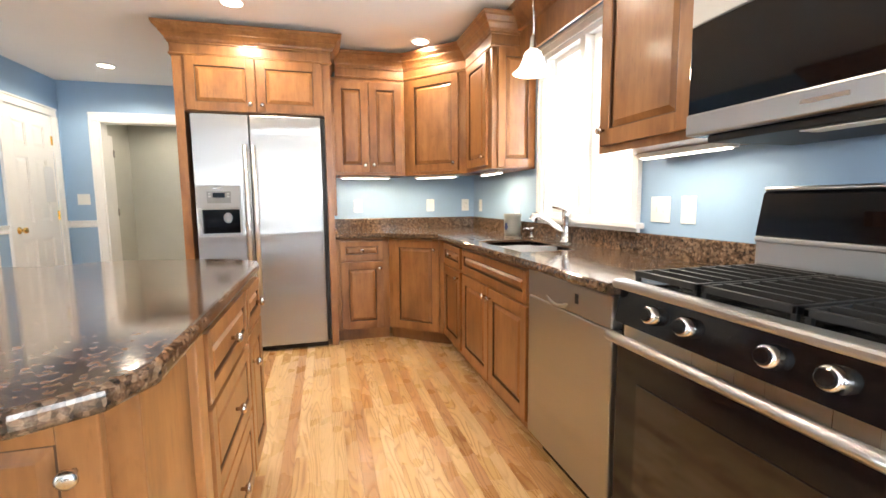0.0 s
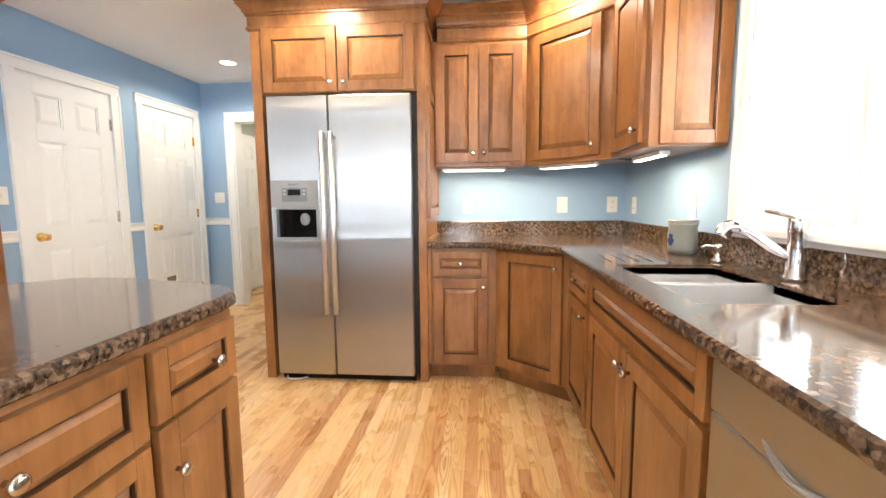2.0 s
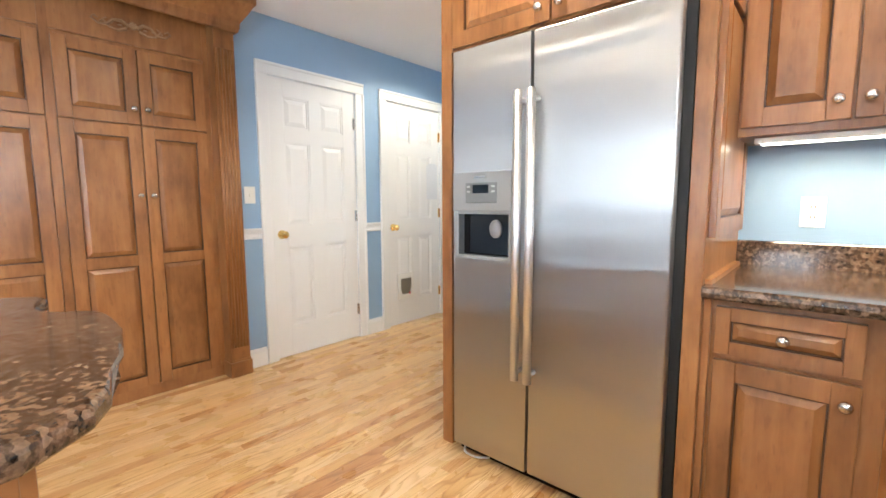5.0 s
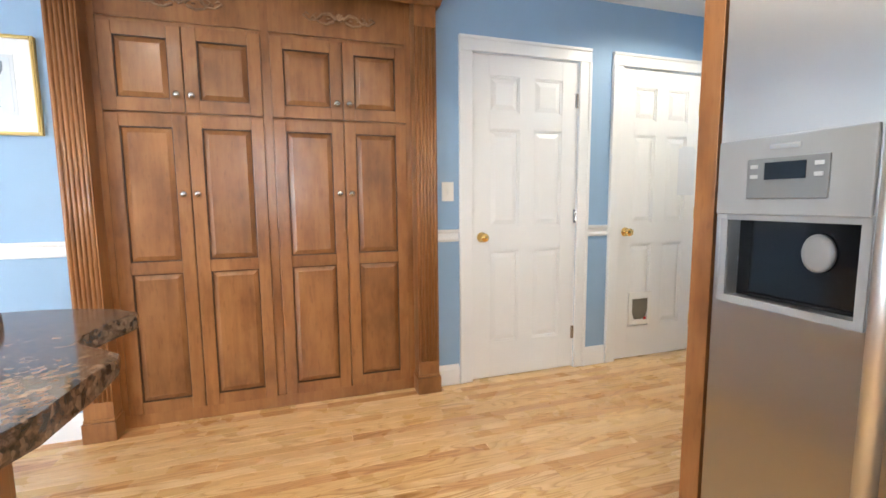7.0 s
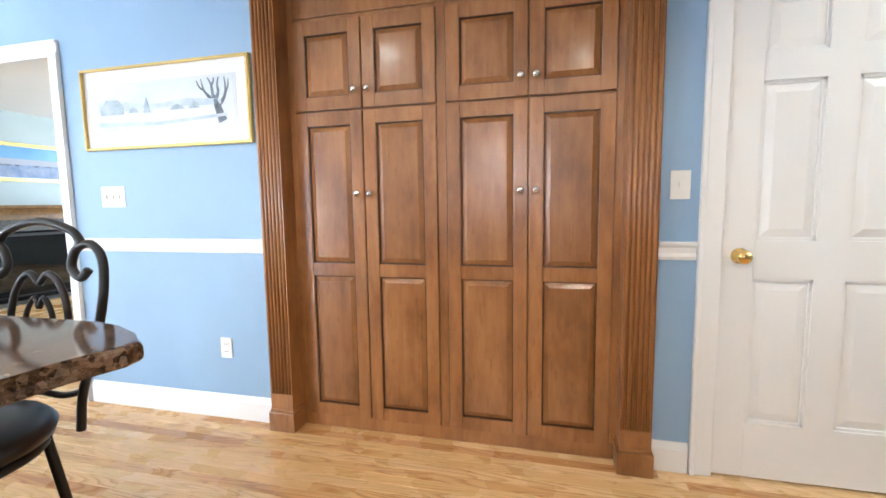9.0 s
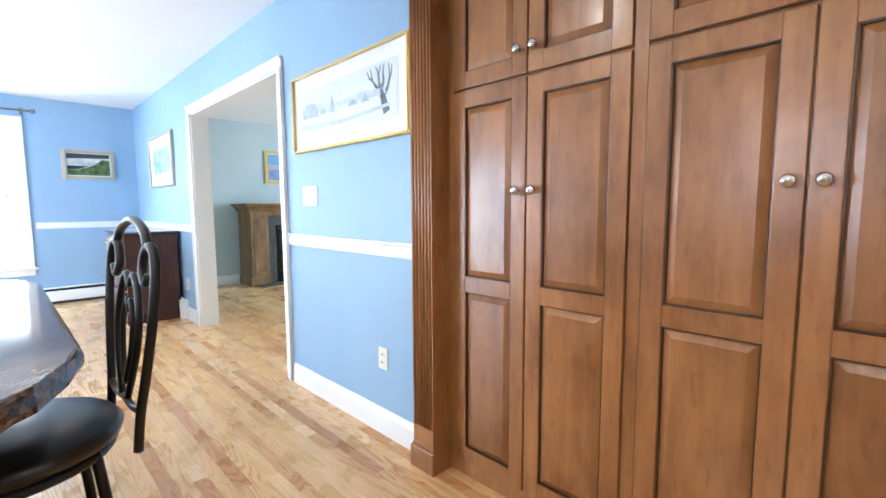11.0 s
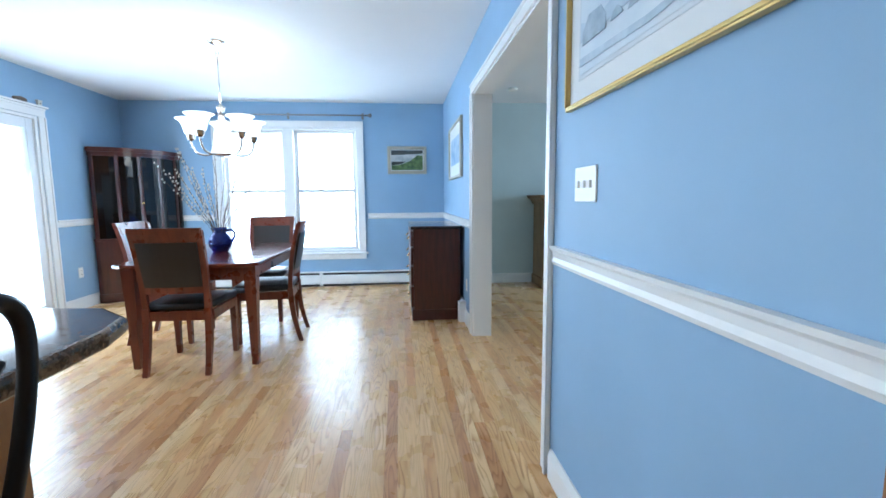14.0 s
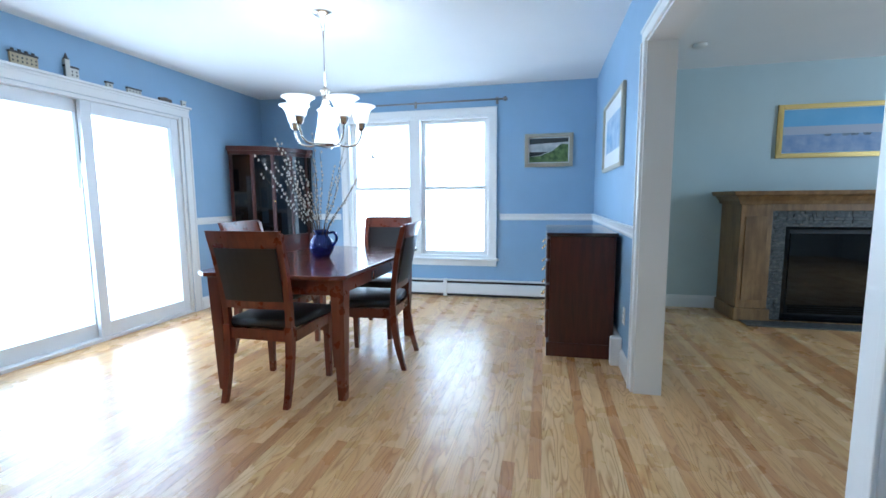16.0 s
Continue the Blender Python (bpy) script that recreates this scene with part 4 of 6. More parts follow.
for x in (0.156, 0.274, 0.490, 0.606):
    kb = part("burner_knob", turned([(0.027, 0), (0.027, 0.005), (0.025, 0.008), (0.024, 0.026), (0.020, 0.029), (0, 0.029)], 24), CHROME, cpn, "chrome and black burner knob", True, pose(x, -0.024, 0.842, 78))
    part("knob_face", turned([(0.019, 0.029), (0.019, 0.033), (0.016, 0.035), (0, 0.035)], 20), BLACK, kb)
bm = bmesh.new()
bx(bm, -0.002, 0.76, -0.05, 0.0, 0.895, 0.922, 0.009)
part("front_rim", bm, STEEL, r, "bull-nosed steel rim")
part("cooktop", box(0.0, 0.758, 0.0, 0.52, 0.895, 0.912, 0.003), BLACK, r)
for gx in (0.015, 0.262, 0.509):
    bm = bmesh.new()
    w = 0.235
    for q in ((gx, gx + w, 0.02, 0.034), (gx, gx + w, 0.486, 0.50), (gx, gx + 0.012, 0.02, 0.50), (gx + w - 0.012, gx + w, 0.02, 0.50)):
        bx(bm, q[0], q[1], q[2], q[3], 0.928, 0.946, 0.002)
    for i in range(1, 8):
        y = 0.02 + 0.06 * i
        bx(bm, gx + 0.012, gx + w - 0.012, y - 0.006, y + 0.006, 0.932, 0.949, 0)
    for x in (gx + 0.002, gx + w - 0.014):
        for y in (0.022, 0.486):
            bx(bm, x, x + 0.012, y, y + 0.012, 0.912, 0.93)
    part("grate", bm, IRON, r, "cast-iron burner grate")
for x in (0.13, 0.38, 0.63):
    for y in (0.14, 0.38):
        part("burner", turned([(0.045, 0.912), (0.045, 0.92), (0.034, 0.922), (0.034, 0.928), (0, 0.929)], 20, (x, y, 0)), IRON, r, smooth=True)
bm = bmesh.new()
bx(bm, -0.002, 0.76, 0.50, 0.575, 0.895, 1.03, 0.012)
bg = part("backguard", bm, STEEL, r)
bm = bmesh.new()
prof = [(0.515, 1.02), (0.50, 1.04), (0.525, 1.175), (0.545, 1.192), (0.575, 1.192), (0.575, 1.02)]
ends = [[bm.verts.new((x, y, z)) for y, z in prof] for x in (0.0, 0.758)]
for i in range(6):
    bm.faces.new((ends[0][i], ends[0][(i + 1) % 6], ends[1][(i + 1) % 6], ends[1][i]))
bm.faces.new(ends[0]), bm.faces.new(ends[1][::-1])
bp = part("back_panel", bm, BLACK, bg)
part("trim_strip", box(0.0, 0.758, 0.494, 0.51, 1.018, 1.036, 0.004), STEEL, bg)
part("top_strip", box(0.0, 0.758, 0.525, 0.578, 1.185, 1.199, 0.005), STEEL, bg)
part("clock_display", box(0.30, 0.44, 0.505, 0.512, 1.085, 1.125), BLACKGLASS, bp, m=pose(0, 0, 0))

# island
isl = thing("kitchen_island", pose(0, 0, 0), "stained maple island with drawers, doors and granite top", "kitchen island")
IX0, IX1, IY0, IY1 = -1.02, -0.268, 0.82, 2.085
part("body", box(IX0, IX1, IY0, IY1, 0.10, 0.862, 0.002), MAPLE, isl)
part("plinth", box(IX0 + 0.06, IX1 - 0.06, IY0 + 0.06, IY1 - 0.06, 0, 0.10), MAPLE, isl)
IFACE = pose(IX1, 0, 0, 0, 0, 90)


def island_front(name, y, z, w, h, knobs):
    ob = front(isl, name, 0, 0, w, h, knobs=knobs)
    ob.matrix_basis = IFACE @ pose(y, -0.021, z)


island_front("drawer", 1.755, 0.672, 0.315, 0.165, ((0.205, 0.075),))
island_front("door", 1.755, 0.115, 0.315, 0.545, ((0.045, 0.43),))
for z, hh in ((0.655, 0.185), (0.395, 0.245), (0.115, 0.265)):
    island_front("drawer", 1.175, z, 0.555, hh, ((0.272, hh / 2),))
part("corner_post", box(IX1 - 0.03, IX1 + 0.02, 1.08, 1.145, 0.10, 0.862, 0.004), MAPLE, isl)
ap = new("end_door", finish(panel_door(0.30, 0.73), "end_door", MAPLE))
ap.parent, ap.matrix_basis = isl, pose(-0.62, IY0 - 0.021, 0.115)
knob(ap, 0.26, 0.62)
ap = new("end_panel", finish(panel_door(0.62, 0.73), "end_panel", MAPLE))
ap.parent, ap.matrix_basis = isl, pose(-0.35, IY1 + 0.021, 0.115, 0, 0, 180)
half = [(-0.238, 2.03), (-0.250, 2.09), (-0.315, 2.165), (-0.37, 2.195), (-0.52, 2.225), (-0.60, 2.262), (-0.70, 2.285), (-0.83, 2.293), (-0.915, 2.300), (-0.945, 2.292), (-0.962, 2.262), (-0.985, 2.215), (-1.02, 2.185), (-1.075, 2.175), (-1.15, 2.195), (-1.235, 2.232), (-1.272, 2.225), (-1.305, 2.17), (-1.345, 2.08), (-1.375, 2.00)]
south = [(-1.365, 1.02), (-1.335, 0.90), (-1.225, 0.80), (-1.0, 0.80), (-0.93, 0.75), (-0.86, 0.665), (-0.74, 0.635), (-0.50, 0.635), (-0.35, 0.65), (-0.265, 0.705), (-0.225, 0.80)]
part("granite_top", slab(half + south, 0.864, CT, 0.013), GRANITE, isl, "polished brown granite top with shaped ends")

# wall plates
PLATE = {}


def plate(m, w, h, slots, label, name="light_switch"):
    t = thing(name, m, label, "switch" if name == "light_switch" else "outlet", "wall plates")
    part("cover", box(-w / 2, w / 2, -0.006, 0, -h / 2, h / 2, 0.002), PLASTIC, t)
    n = max(1, round(w / 0.055)) if name == "light_switch" else 1
    for i in range(n):
        x = (i - (n - 1) / 2) * 0.046
        if name == "light_switch":
            part("rocker", box(x - 0.006, x + 0.006, -0.014, -0.005, -0.012, 0.012, 0.002), PLASTIC, t)
        else:
            for z in (-0.02, 0.02):
                s = part("socket", box(x - 0.016, x + 0.016, -0.0085, -0.005, z - 0.014, z + 0.014, 0.002), PLASTIC, t)
                part("slot", box(x - 0.008, x - 0.005, -0.0095, -0.0083, z - 0.004, z + 0.005), DARK, s)
                part("slot", box(x + 0.005, x + 0.008, -0.0095, -0.0083, z - 0.004, z + 0.005), DARK, s)
    return t


for x, nm in ((0.355, "outlet"), (1.055, "light_switch"), (1.415, "outlet")):
    plate(pose(x, YK, 1.12), 0.075, 0.115, 2, "white wall plate on the blue kitchen wall", nm)
for y, w, nm in ((4.05, 0.075, "outlet"), (3.20, 0.075, "light_switch"), (1.67, 0.115, "light_switch"), (1.51, 0.075, "light_switch")):
    plate(pose(XE, y, 1.115, 0, 0, -90), w, 0.115, 2, "white wall plate above the worktop", nm)
plate(WFACE @ pose(0.575, 0, 1.217), 0.165, 0.115, 3, "triple white light switch on the blue wall")
plate(WFACE @ pose(3.465, 0, 1.215), 0.075, 0.115, 1, "white light switch beside the panel door")
plate(WFACE @ pose(1.26, 0, 0.393), 0.07, 0.112, 1, "white outlet low on the blue wall", "outlet")
plate(pose(-2.44, YN, 1.21), 0.115, 0.115, 2, "double white light switch beside the hall doorway")
plate(WFACE @ pose(-2.02, 0, 0.37), 0.07, 0.112, 1, "white outlet low beside the dresser", "outlet")
plate(EFACE @ pose(3.15, 0, 0.40), 0.07, 0.112, 1, "white outlet low on the dining room wall", "outlet")

# recessed lights
CAN = finish(lathe(lathe(bmesh.new(), [(0.085, 0), (0.085, -0.006), (0.066, -0.008), (0.066, 0)], 28), [(0.066, -0.001), (0.066, -0.004)], 28), "trim_ring", WHITE, False)
BULB = finish(turned([(0.064, -0.006), (0.05, -0.0065), (0, -0.007)], 24), "lamp_face", WARMGLOW)
# last four are unseen: three added to brighten the kitchen, one the hall
for i, (x, y) in enumerate(((-1.87, 4.92), (0.84, 3.62), (-0.48, 3.22), (-1.0, 1.6), (0.35, 1.2), (0.4, 2.4), (-1.6, 6.6))):
    t = thing("recessed_light", pose(x, y, CEIL), "lit round recessed ceiling light with white ring, some added unseen", "ceiling light", "recessed lights")
    for nm, me in (("trim_ring", CAN), ("lamp_face", BULB)):
        o = new(nm, me)
        o.parent = t
    lamp("can_lamp", "SPOT", look((x, y, CEIL - 0.012), (x, y, 0)), 48 if y > 4 else (16 if x > 0 and y < 3 else 44), (1.0, 0.87, 0.68), cone=160)

# pendant over the sink
pd = thing("pendant_light", pose(1.16, 2.26, CEIL), "lit white bell glass pendant on a nickel stem", "pendant light")
part("canopy", turned([(0.06, 0), (0.058, -0.012), (0.03, -0.024), (0.008, -0.03), (0, -0.03)], 20), NICKEL, pd, smooth=True)
part("stem", rod([(0, 0, -0.02), (0, 0, -0.44)], 0.006), NICKEL, pd, smooth=True)
part("socket", turned([(0.010, -0.40), (0.016, -0.42), (0.016, -0.45), (0.024, -0.47), (0.026, -0.485), (0, -0.485)], 16), NICKEL, pd, smooth=True)
part("shade", turned([(0.025, -0.475), (0.045, -0.49), (0.058, -0.53), (0.075, -0.57), (0.108, -0.595), (0.104, -0.597), (0.07, -0.572), (0.052, -0.53), (0.03, -0.485)], 28), SHADEGLOW, pd, "frosted bell glass", True)
lamp("pendant_lamp", "POINT", pose(1.16, 2.26, 1.80), 10, (1.0, 0.84, 0.64), radius=0.04)
lamp("under_lamp", "AREA", look((0.44, UN + 0.08, UZ0 - 0.03), (0.44, UN + 0.08, 0)), 2.6, (1.0, 0.80, 0.52), size=0.44, size_y=0.04)
lamp("under_lamp", "AREA", pose(0.98, 3.79, UZ0 - 0.03, 0, 0, uang), 2.6, (1.0, 0.80, 0.52), size=0.42, size_y=0.04)
lamp("under_lamp", "AREA", pose(UE + 0.13, 3.24, UZ0 - 0.03, 0, 0, 90), 2.6, (1.0, 0.80, 0.52), size=0.38, size_y=0.04)
lamp("under_lamp", "AREA", pose(UE + 0.165, 1.41, UZ0 - 0.064, 0, 0, 90), 1.3, (1.0, 0.86, 0.64), size=0.44, size_y=0.04)

# ---- pantry ----
PF = XW - 0.018      # door faces
pn = thing("pantry_cabinet", pose(PF - 0.021, 0, 0, 0, 0, 90), "built-in stained maple pantry, eight panelled doors, fluted pilasters", "pantry cabinet")
part("body", box(1.62, 3.34, 0, 0.50, 0.0, 2.40), MAPLE, pn)
part("plinth_board", box(1.70, 3.25, -0.014, 0, 0.0, 0.072, 0.003), MAPLE, pn)
part("middle_stile", box(2.452, 2.492, -0.012, 0, 0.072, 2.40), MAPLE, pn)
part("side_stile", box(1.698, 1.728, -0.010, 0, 0.072, 2.40), MAPLE, pn)
part("side_stile", box(3.222, 3.252, -0.010, 0, 0.072, 2.40), MAPLE, pn)
for x, w, kl in ((1.732, 0.352, False), (2.090, 0.358, True), (2.496, 0.364, False), (2.866, 0.354, True)):
    front(pn, "door", x, 0.068, w, 1.532, splits=(0.765,), knobs=(((0.03 if kl else w - 0.03), 1.138),))
    front(pn, "door", x, 1.612, w, 0.415, knobs=(((0.03 if kl else w - 0.03), 0.083),))
part("frieze", box(1.70, 3.25, -0.008, 0, 2.05, 2.40), MAPLE, pn)


def pilaster(x):
    w = 0.125
    shaft = part("pilaster", box(x, x + w, -0.115, 0.03, 0.10, 2.30), MAPLE, pn, "fluted pilaster")
    for i in range(6):
        u = x + 0.014 + i * 0.0195
        part("reed", rod([(u, -0.115, 0.20), (u, -0.115, 2.12)], 0.0078, 10), MAPLE, shaft, smooth=True)
    part("collar", box(x - 0.004, x + w + 0.004, -0.119, 0.03, 0.1005, 0.116, 0.003), MAPLE, shaft)
    part("pilaster_base", box(x - 0.010, x + w + 0.010, -0.128, 0.03, 0.0, 0.10, 0.004), MAPLE, pn)


pilaster(1.573)
pilaster(3.252)
part("pantry_crown", sweep(bmesh.new(), [(1.563, 0.0), (1.563, -0.125), (3.387, -0.125), (3.387, 0.0)], [(0, 2.23), (0.012, 2.235), (0.02, 2.26), (0.022, 2.29), (0.06, 2.345), (0.085, 2.39), (0.098, 2.40), (0.098, 2.437), (0, 2.437)]), MAPLE, pn)
part("header", box(1.573, 3.377, -0.115, 0.0, 2.30, 2.437), MAPLE, pn)
CARVE = wood("carved_wood", (0.20, 0.10, 0.05), (0.33, 0.19, 0.10), (0.42, 0.26, 0.15), 0.5)
for cx in (2.09, 2.86):
    bm = bmesh.new()
    for s in (-1, 1):
        tube(bm, [(cx + s * p, -0.012, 2.145 + q) for p, q in ((0.02, 0.0), (0.05, 0.025), (0.09, 0.02), (0.12, -0.012), (0.16, -0.015), (0.19, 0.008), (0.175, 0.022), (0.16, 0.012))], 0.009, 6, 0.004)
        tube(bm, [(cx + s * p, -0.012, 2.145 + q) for p, q in ((0.03, -0.012), (0.07, -0.03), (0.11, -0.022), (0.14, 0.012), (0.12, 0.024))], 0.008, 6, 0.003)
        for p, q, r in ((0.06, 0.0, 0.012), (0.10, 0.002, 0.010), (0.145, 0.0, 0.008)):
            lathe(bm, [(0, -0.006), (r, 0), (0, 0.006)], 6, (cx + s * p, -0.010, 2.145 + q))
    for i in range(5):
        a = radians(30 + 30 * i)
        tube(bm, [(cx, -0.012, 2.14), (cx + 0.028 * math.cos(a), -0.016, 2.14 + 0.035 * math.sin(a))], 0.009, 6, 0.005)
    part("carved_ornament", bm, CARVE, pn, "carved acanthus scroll")

# ---- pictures ----


def noise_card(name, stops, scale):
    m = mat(name, (0.5, 0.5, 0.5), 0.5)
    ln(m, ramp(m, noise_tex(m, coords(m, (1, 1, 1.0), False), scale, 5.0), stops), bsdf(m, "Base Color"))
    return m


MATBOARD = paint("mat_board", (0.74, 0.745, 0.74), 0.8, 0.02, 0.0)
SNOW = noise_card("watercolour_snow", [(0.3, (0.50, 0.57, 0.64)), (0.6, (0.64, 0.69, 0.73))], 3.0)
INK = noise_card("ink_wash", [(0.3, (0.06, 0.07, 0.09)), (0.7, (0.20, 0.25, 0.31))], 30.0)


def picture(name, m, w, h, frame_w, frame_m, mat_w, art, label):
    """A framed picture hanging on a wall; face at negative y."""
    t = thing(name, m, label, "picture", "framed pictures")
    bm = bmesh.new()
    f = frame_w
    for q in ((0, f, 0, h), (w - f, w, 0, h), (f, w - f, 0, f), (f, w - f, h - f, h)):
        bx(bm, q[0], q[1], -0.026, -0.002, q[2], q[3], 0.003)
    g = f * 0.35
    for q in ((g, f, f, h - f), (w - f, w - g, f, h - f), (f, w - f, g, f), (f, w - f, h - f, h - g)):
        bx(bm, q[0], q[1], -0.031, -0.02, q[2], q[3], 0.002)
    part("frame", bm, frame_m, t)
    part("mat_board", box(f, w - f, -0.012, -0.003, f, h - f), MATBOARD, t)
    part("print", box(f + mat_w, w - f - mat_w, -0.0145, -0.011, f + mat_w, h - f - mat_w), art, t)
    return t


def flat(t, name, outline, material, y=-0.0165):
    part(name, slab(outline, 0, 0.0015, 0), material, t, m=pose(0, y, 0, 90, 0, 0))


pc = picture("picture", WFACE @ pose(0.435, 0, 1.472), 1.075, 0.435, 0.014, GOLD, 0.085, SNOW, "wide gilt-framed winter watercolour with a bare tree")
part("inner_mat", box(0.085, 0.99, -0.0135, -0.0115, 0.085, 0.35), mat("inner_mat", (0.62, 0.65, 0.68), 0.8), pc)
WASH = noise_card("grey_wash", [(0.3, (0.26, 0.33, 0.41)), (0.7, (0.44, 0.52, 0.59))], 20.0)
PALE = noise_card("pale_wash", [(0.3, (0.36, 0.45, 0.54)), (0.7, (0.58, 0.65, 0.71))], 9.0)
flat(pc, "painted_wood", [(0.102, 0.20), (0.60, 0.205), (0.90, 0.20), (0.90, 0.225), (0.70, 0.245), (0.52, 0.228), (0.40, 0.232), (0.30, 0.250), (0.20, 0.232), (0.102, 0.262)], PALE, -0.0155)
flat(pc, "painted_house", [(0.12, 0.185), (0.28, 0.185), (0.28, 0.225), (0.245, 0.262), (0.165, 0.266), (0.12, 0.225)], WASH)
for x, w, h in ((0.31, 0.07, 0.03), (0.58, 0.10, 0.028), (0.70, 0.07, 0.04)):
    flat(pc, "painted_shrub", [(x, 0.19), (x + w, 0.19), (x + w * 0.8, 0.19 + h * 0.6), (x + w * 0.5, 0.19 + h), (x + w * 0.2, 0.19 + h * 0.7)], WASH)
flat(pc, "painted_fir", [(0.405, 0.185), (0.46, 0.185), (0.445, 0.21), (0.452, 0.212), (0.4325, 0.268), (0.413, 0.212), (0.42, 0.21)], WASH)
flat(pc, "painted_drift", [(0.102, 0.125), (0.50, 0.115), (0.93, 0.14), (0.93, 0.155), (0.50, 0.135), (0.102, 0.15)], PALE)
bm = bmesh.new()
tube(bm, [(0.905, -0.016, 0.115), (0.885, -0.016, 0.17), (0.865, -0.016, 0.225)], 0.026, 6, 0.017)
for limb in (((0.872, 0.20), (0.835, 0.235), (0.80, 0.275), (0.785, 0.33)), ((0.868, 0.215), (0.852, 0.255), (0.845, 0.30), (0.825, 0.334)),
             ((0.868, 0.22), (0.885, 0.26), (0.882, 0.30), (0.892, 0.334)), ((0.880, 0.19), (0.915, 0.225), (0.93, 0.27), (0.925, 0.332)),
             ((0.80, 0.275), (0.775, 0.29), (0.757, 0.325)), ((0.925, 0.25), (0.945, 0.285), (0.948, 0.32)), ((0.845, 0.29), (0.86, 0.315), (0.862, 0.334))):
    tube(bm, bend([(x, -0.016, z) for x, z in limb], 4), 0.0125 if len(limb) == 4 else 0.007, 6, 0.003)
for v in bm.verts:
    v.co.y = -0.0165 + (v.co.y + 0.016) * 0.05
part("painted_tree", bm, INK, pc)
GREEN = noise_card("painted_meadow", [(0.35, (0.03, 0.07, 0.02)), (0.65, (0.16, 0.24, 0.08))], 14.0)
CLOUD = noise_card("painted_sky", [(0.35, (0.38, 0.42, 0.44)), (0.65, (0.72, 0.72, 0.70))], 8.0)
pc = picture("picture", SFACE @ pose(1.835, 0, 1.51), 0.525, 0.365, 0.04, SILVERFRAME, 0.012, CLOUD, "small champagne-framed landscape painting, green hill")
flat(pc, "painted_hill", [(0.052, 0.052), (0.473, 0.052), (0.473, 0.24), (0.40, 0.25), (0.30, 0.17), (0.16, 0.12), (0.052, 0.115)], GREEN)
flat(pc, "painted_water", [(0.052, 0.118), (0.15, 0.124), (0.26, 0.165), (0.052, 0.165)], mat("dark_water", (0.02, 0.025, 0.03), 0.5))
flat(pc, "painted_cloud_bank", [(0.052, 0.25), (0.473, 0.27), (0.473, 0.313), (0.052, 0.313)], mat("slate_paint", (0.05, 0.06, 0.06), 0.5))
SEA = noise_card("painted_sea", [(0.35, (0.18, 0.32, 0.52)), (0.65, (0.45, 0.55, 0.66))], 6.0)
picture("picture", WFACE @ pose(-3.24, 0, 1.385), 0.99, 0.575, 0.028, SILVERFRAME, 0.12, SEA, "silver-framed matted seascape beside the opening")
LWALL = pose(0, -3.98, 0, 0, 0, 180)
pc = picture("picture", LWALL @ pose(4.27, 0, 1.53), 1.45, 0.51, 0.045, GOLD, 0.006, noise_card("dawn_sky", [(0.3, (0.10, 0.30, 0.55)), (0.7, (0.22, 0.45, 0.66))], 1.5), "wide gilt-framed harbour painting over the fireplace")
flat(pc, "painted_water", [(0.055, 0.055), (1.395, 0.055), (1.395, 0.22), (0.055, 0.22)], noise_card("harbour_water", [(0.3, (0.14, 0.22, 0.40)), (0.7, (0.30, 0.36, 0.50))], 10.0))
flat(pc, "painted_haze", [(0.055, 0.222), (1.395, 0.222), (1.395, 0.30), (0.055, 0.30)], mat("rose_haze", (0.40, 0.42, 0.50), 0.6))
for x in (0.40, 0.55, 0.62, 0.72, 0.95, 1.1):
    flat(pc, "painted_boat", [(x, 0.20), (x + 0.05, 0.20), (x + 0.06, 0.222), (x - 0.01, 0.222)], INK, -0.019)

# ---- dining room ----


def tapered_leg(bm, x, y, z0, z1, top, foot, dx=0.0, dy=0.0, n=6, curve=0.0):
    """A square leg that tapers and may sweep outwards to the foot."""
    rings = []
    for i in range(n + 1):
        t = i / n
        s = (foot + (top - foot) * t) / 2
        k = (1 - t) ** 2 if curve else (1 - t)
        cx, cy, z = x + dx * k, y + dy * k, z0 + (z1 - z0) * t
        rings.append([bm.verts.new((cx + a * s, cy + b * s, z)) for a, b in ((-1, -1), (1, -1), (1, 1), (-1, 1))])
    for a, b in zip(rings, rings[1:]):
        for k in range(4):
            bm.faces.new((a[k], a[(k + 1) % 4], b[(k + 1) % 4], b[k]))
    bm.faces.new(rings[0][::-1]), bm.faces.new(rings[-1])
    return bm


tb = thing("dining_table", pose(-0.53, -1.83, 0), "dark cherry dining table with tapered legs", "table")
part("tabletop", slab([(-0.475, -0.70), (-0.40, -0.745), (0.40, -0.745), (0.475, -0.70), (0.475, 0.70), (0.40, 0.745), (-0.40, 0.745), (-0.475, 0.70)], 0.725, 0.75, 0.006), TABLETOP, tb)
for q in ((-0.38, 0.38, -0.64, -0.615), (-0.38, 0.38, 0.615, 0.64), (-0.40, -0.375, -0.60, 0.60), (0.375, 0.40, -0.60, 0.60)):
    part("apron", box(*q, 0.62, 0.725), CHERRY, tb)
for sx in (-1, 1):
    for sy in (-1, 1):
        part("leg", tapered_leg(bmesh.new(), sx * 0.40, sy * 0.625, 0, 0.725, 0.085, 0.045), CHERRY, tb)

ch = thing("dining_chair", pose(-0.47, -1.30, 0, 0, 0, 0), "cherry-framed dining chair with black leather seat and back", "chair", "chairs round the dining table")
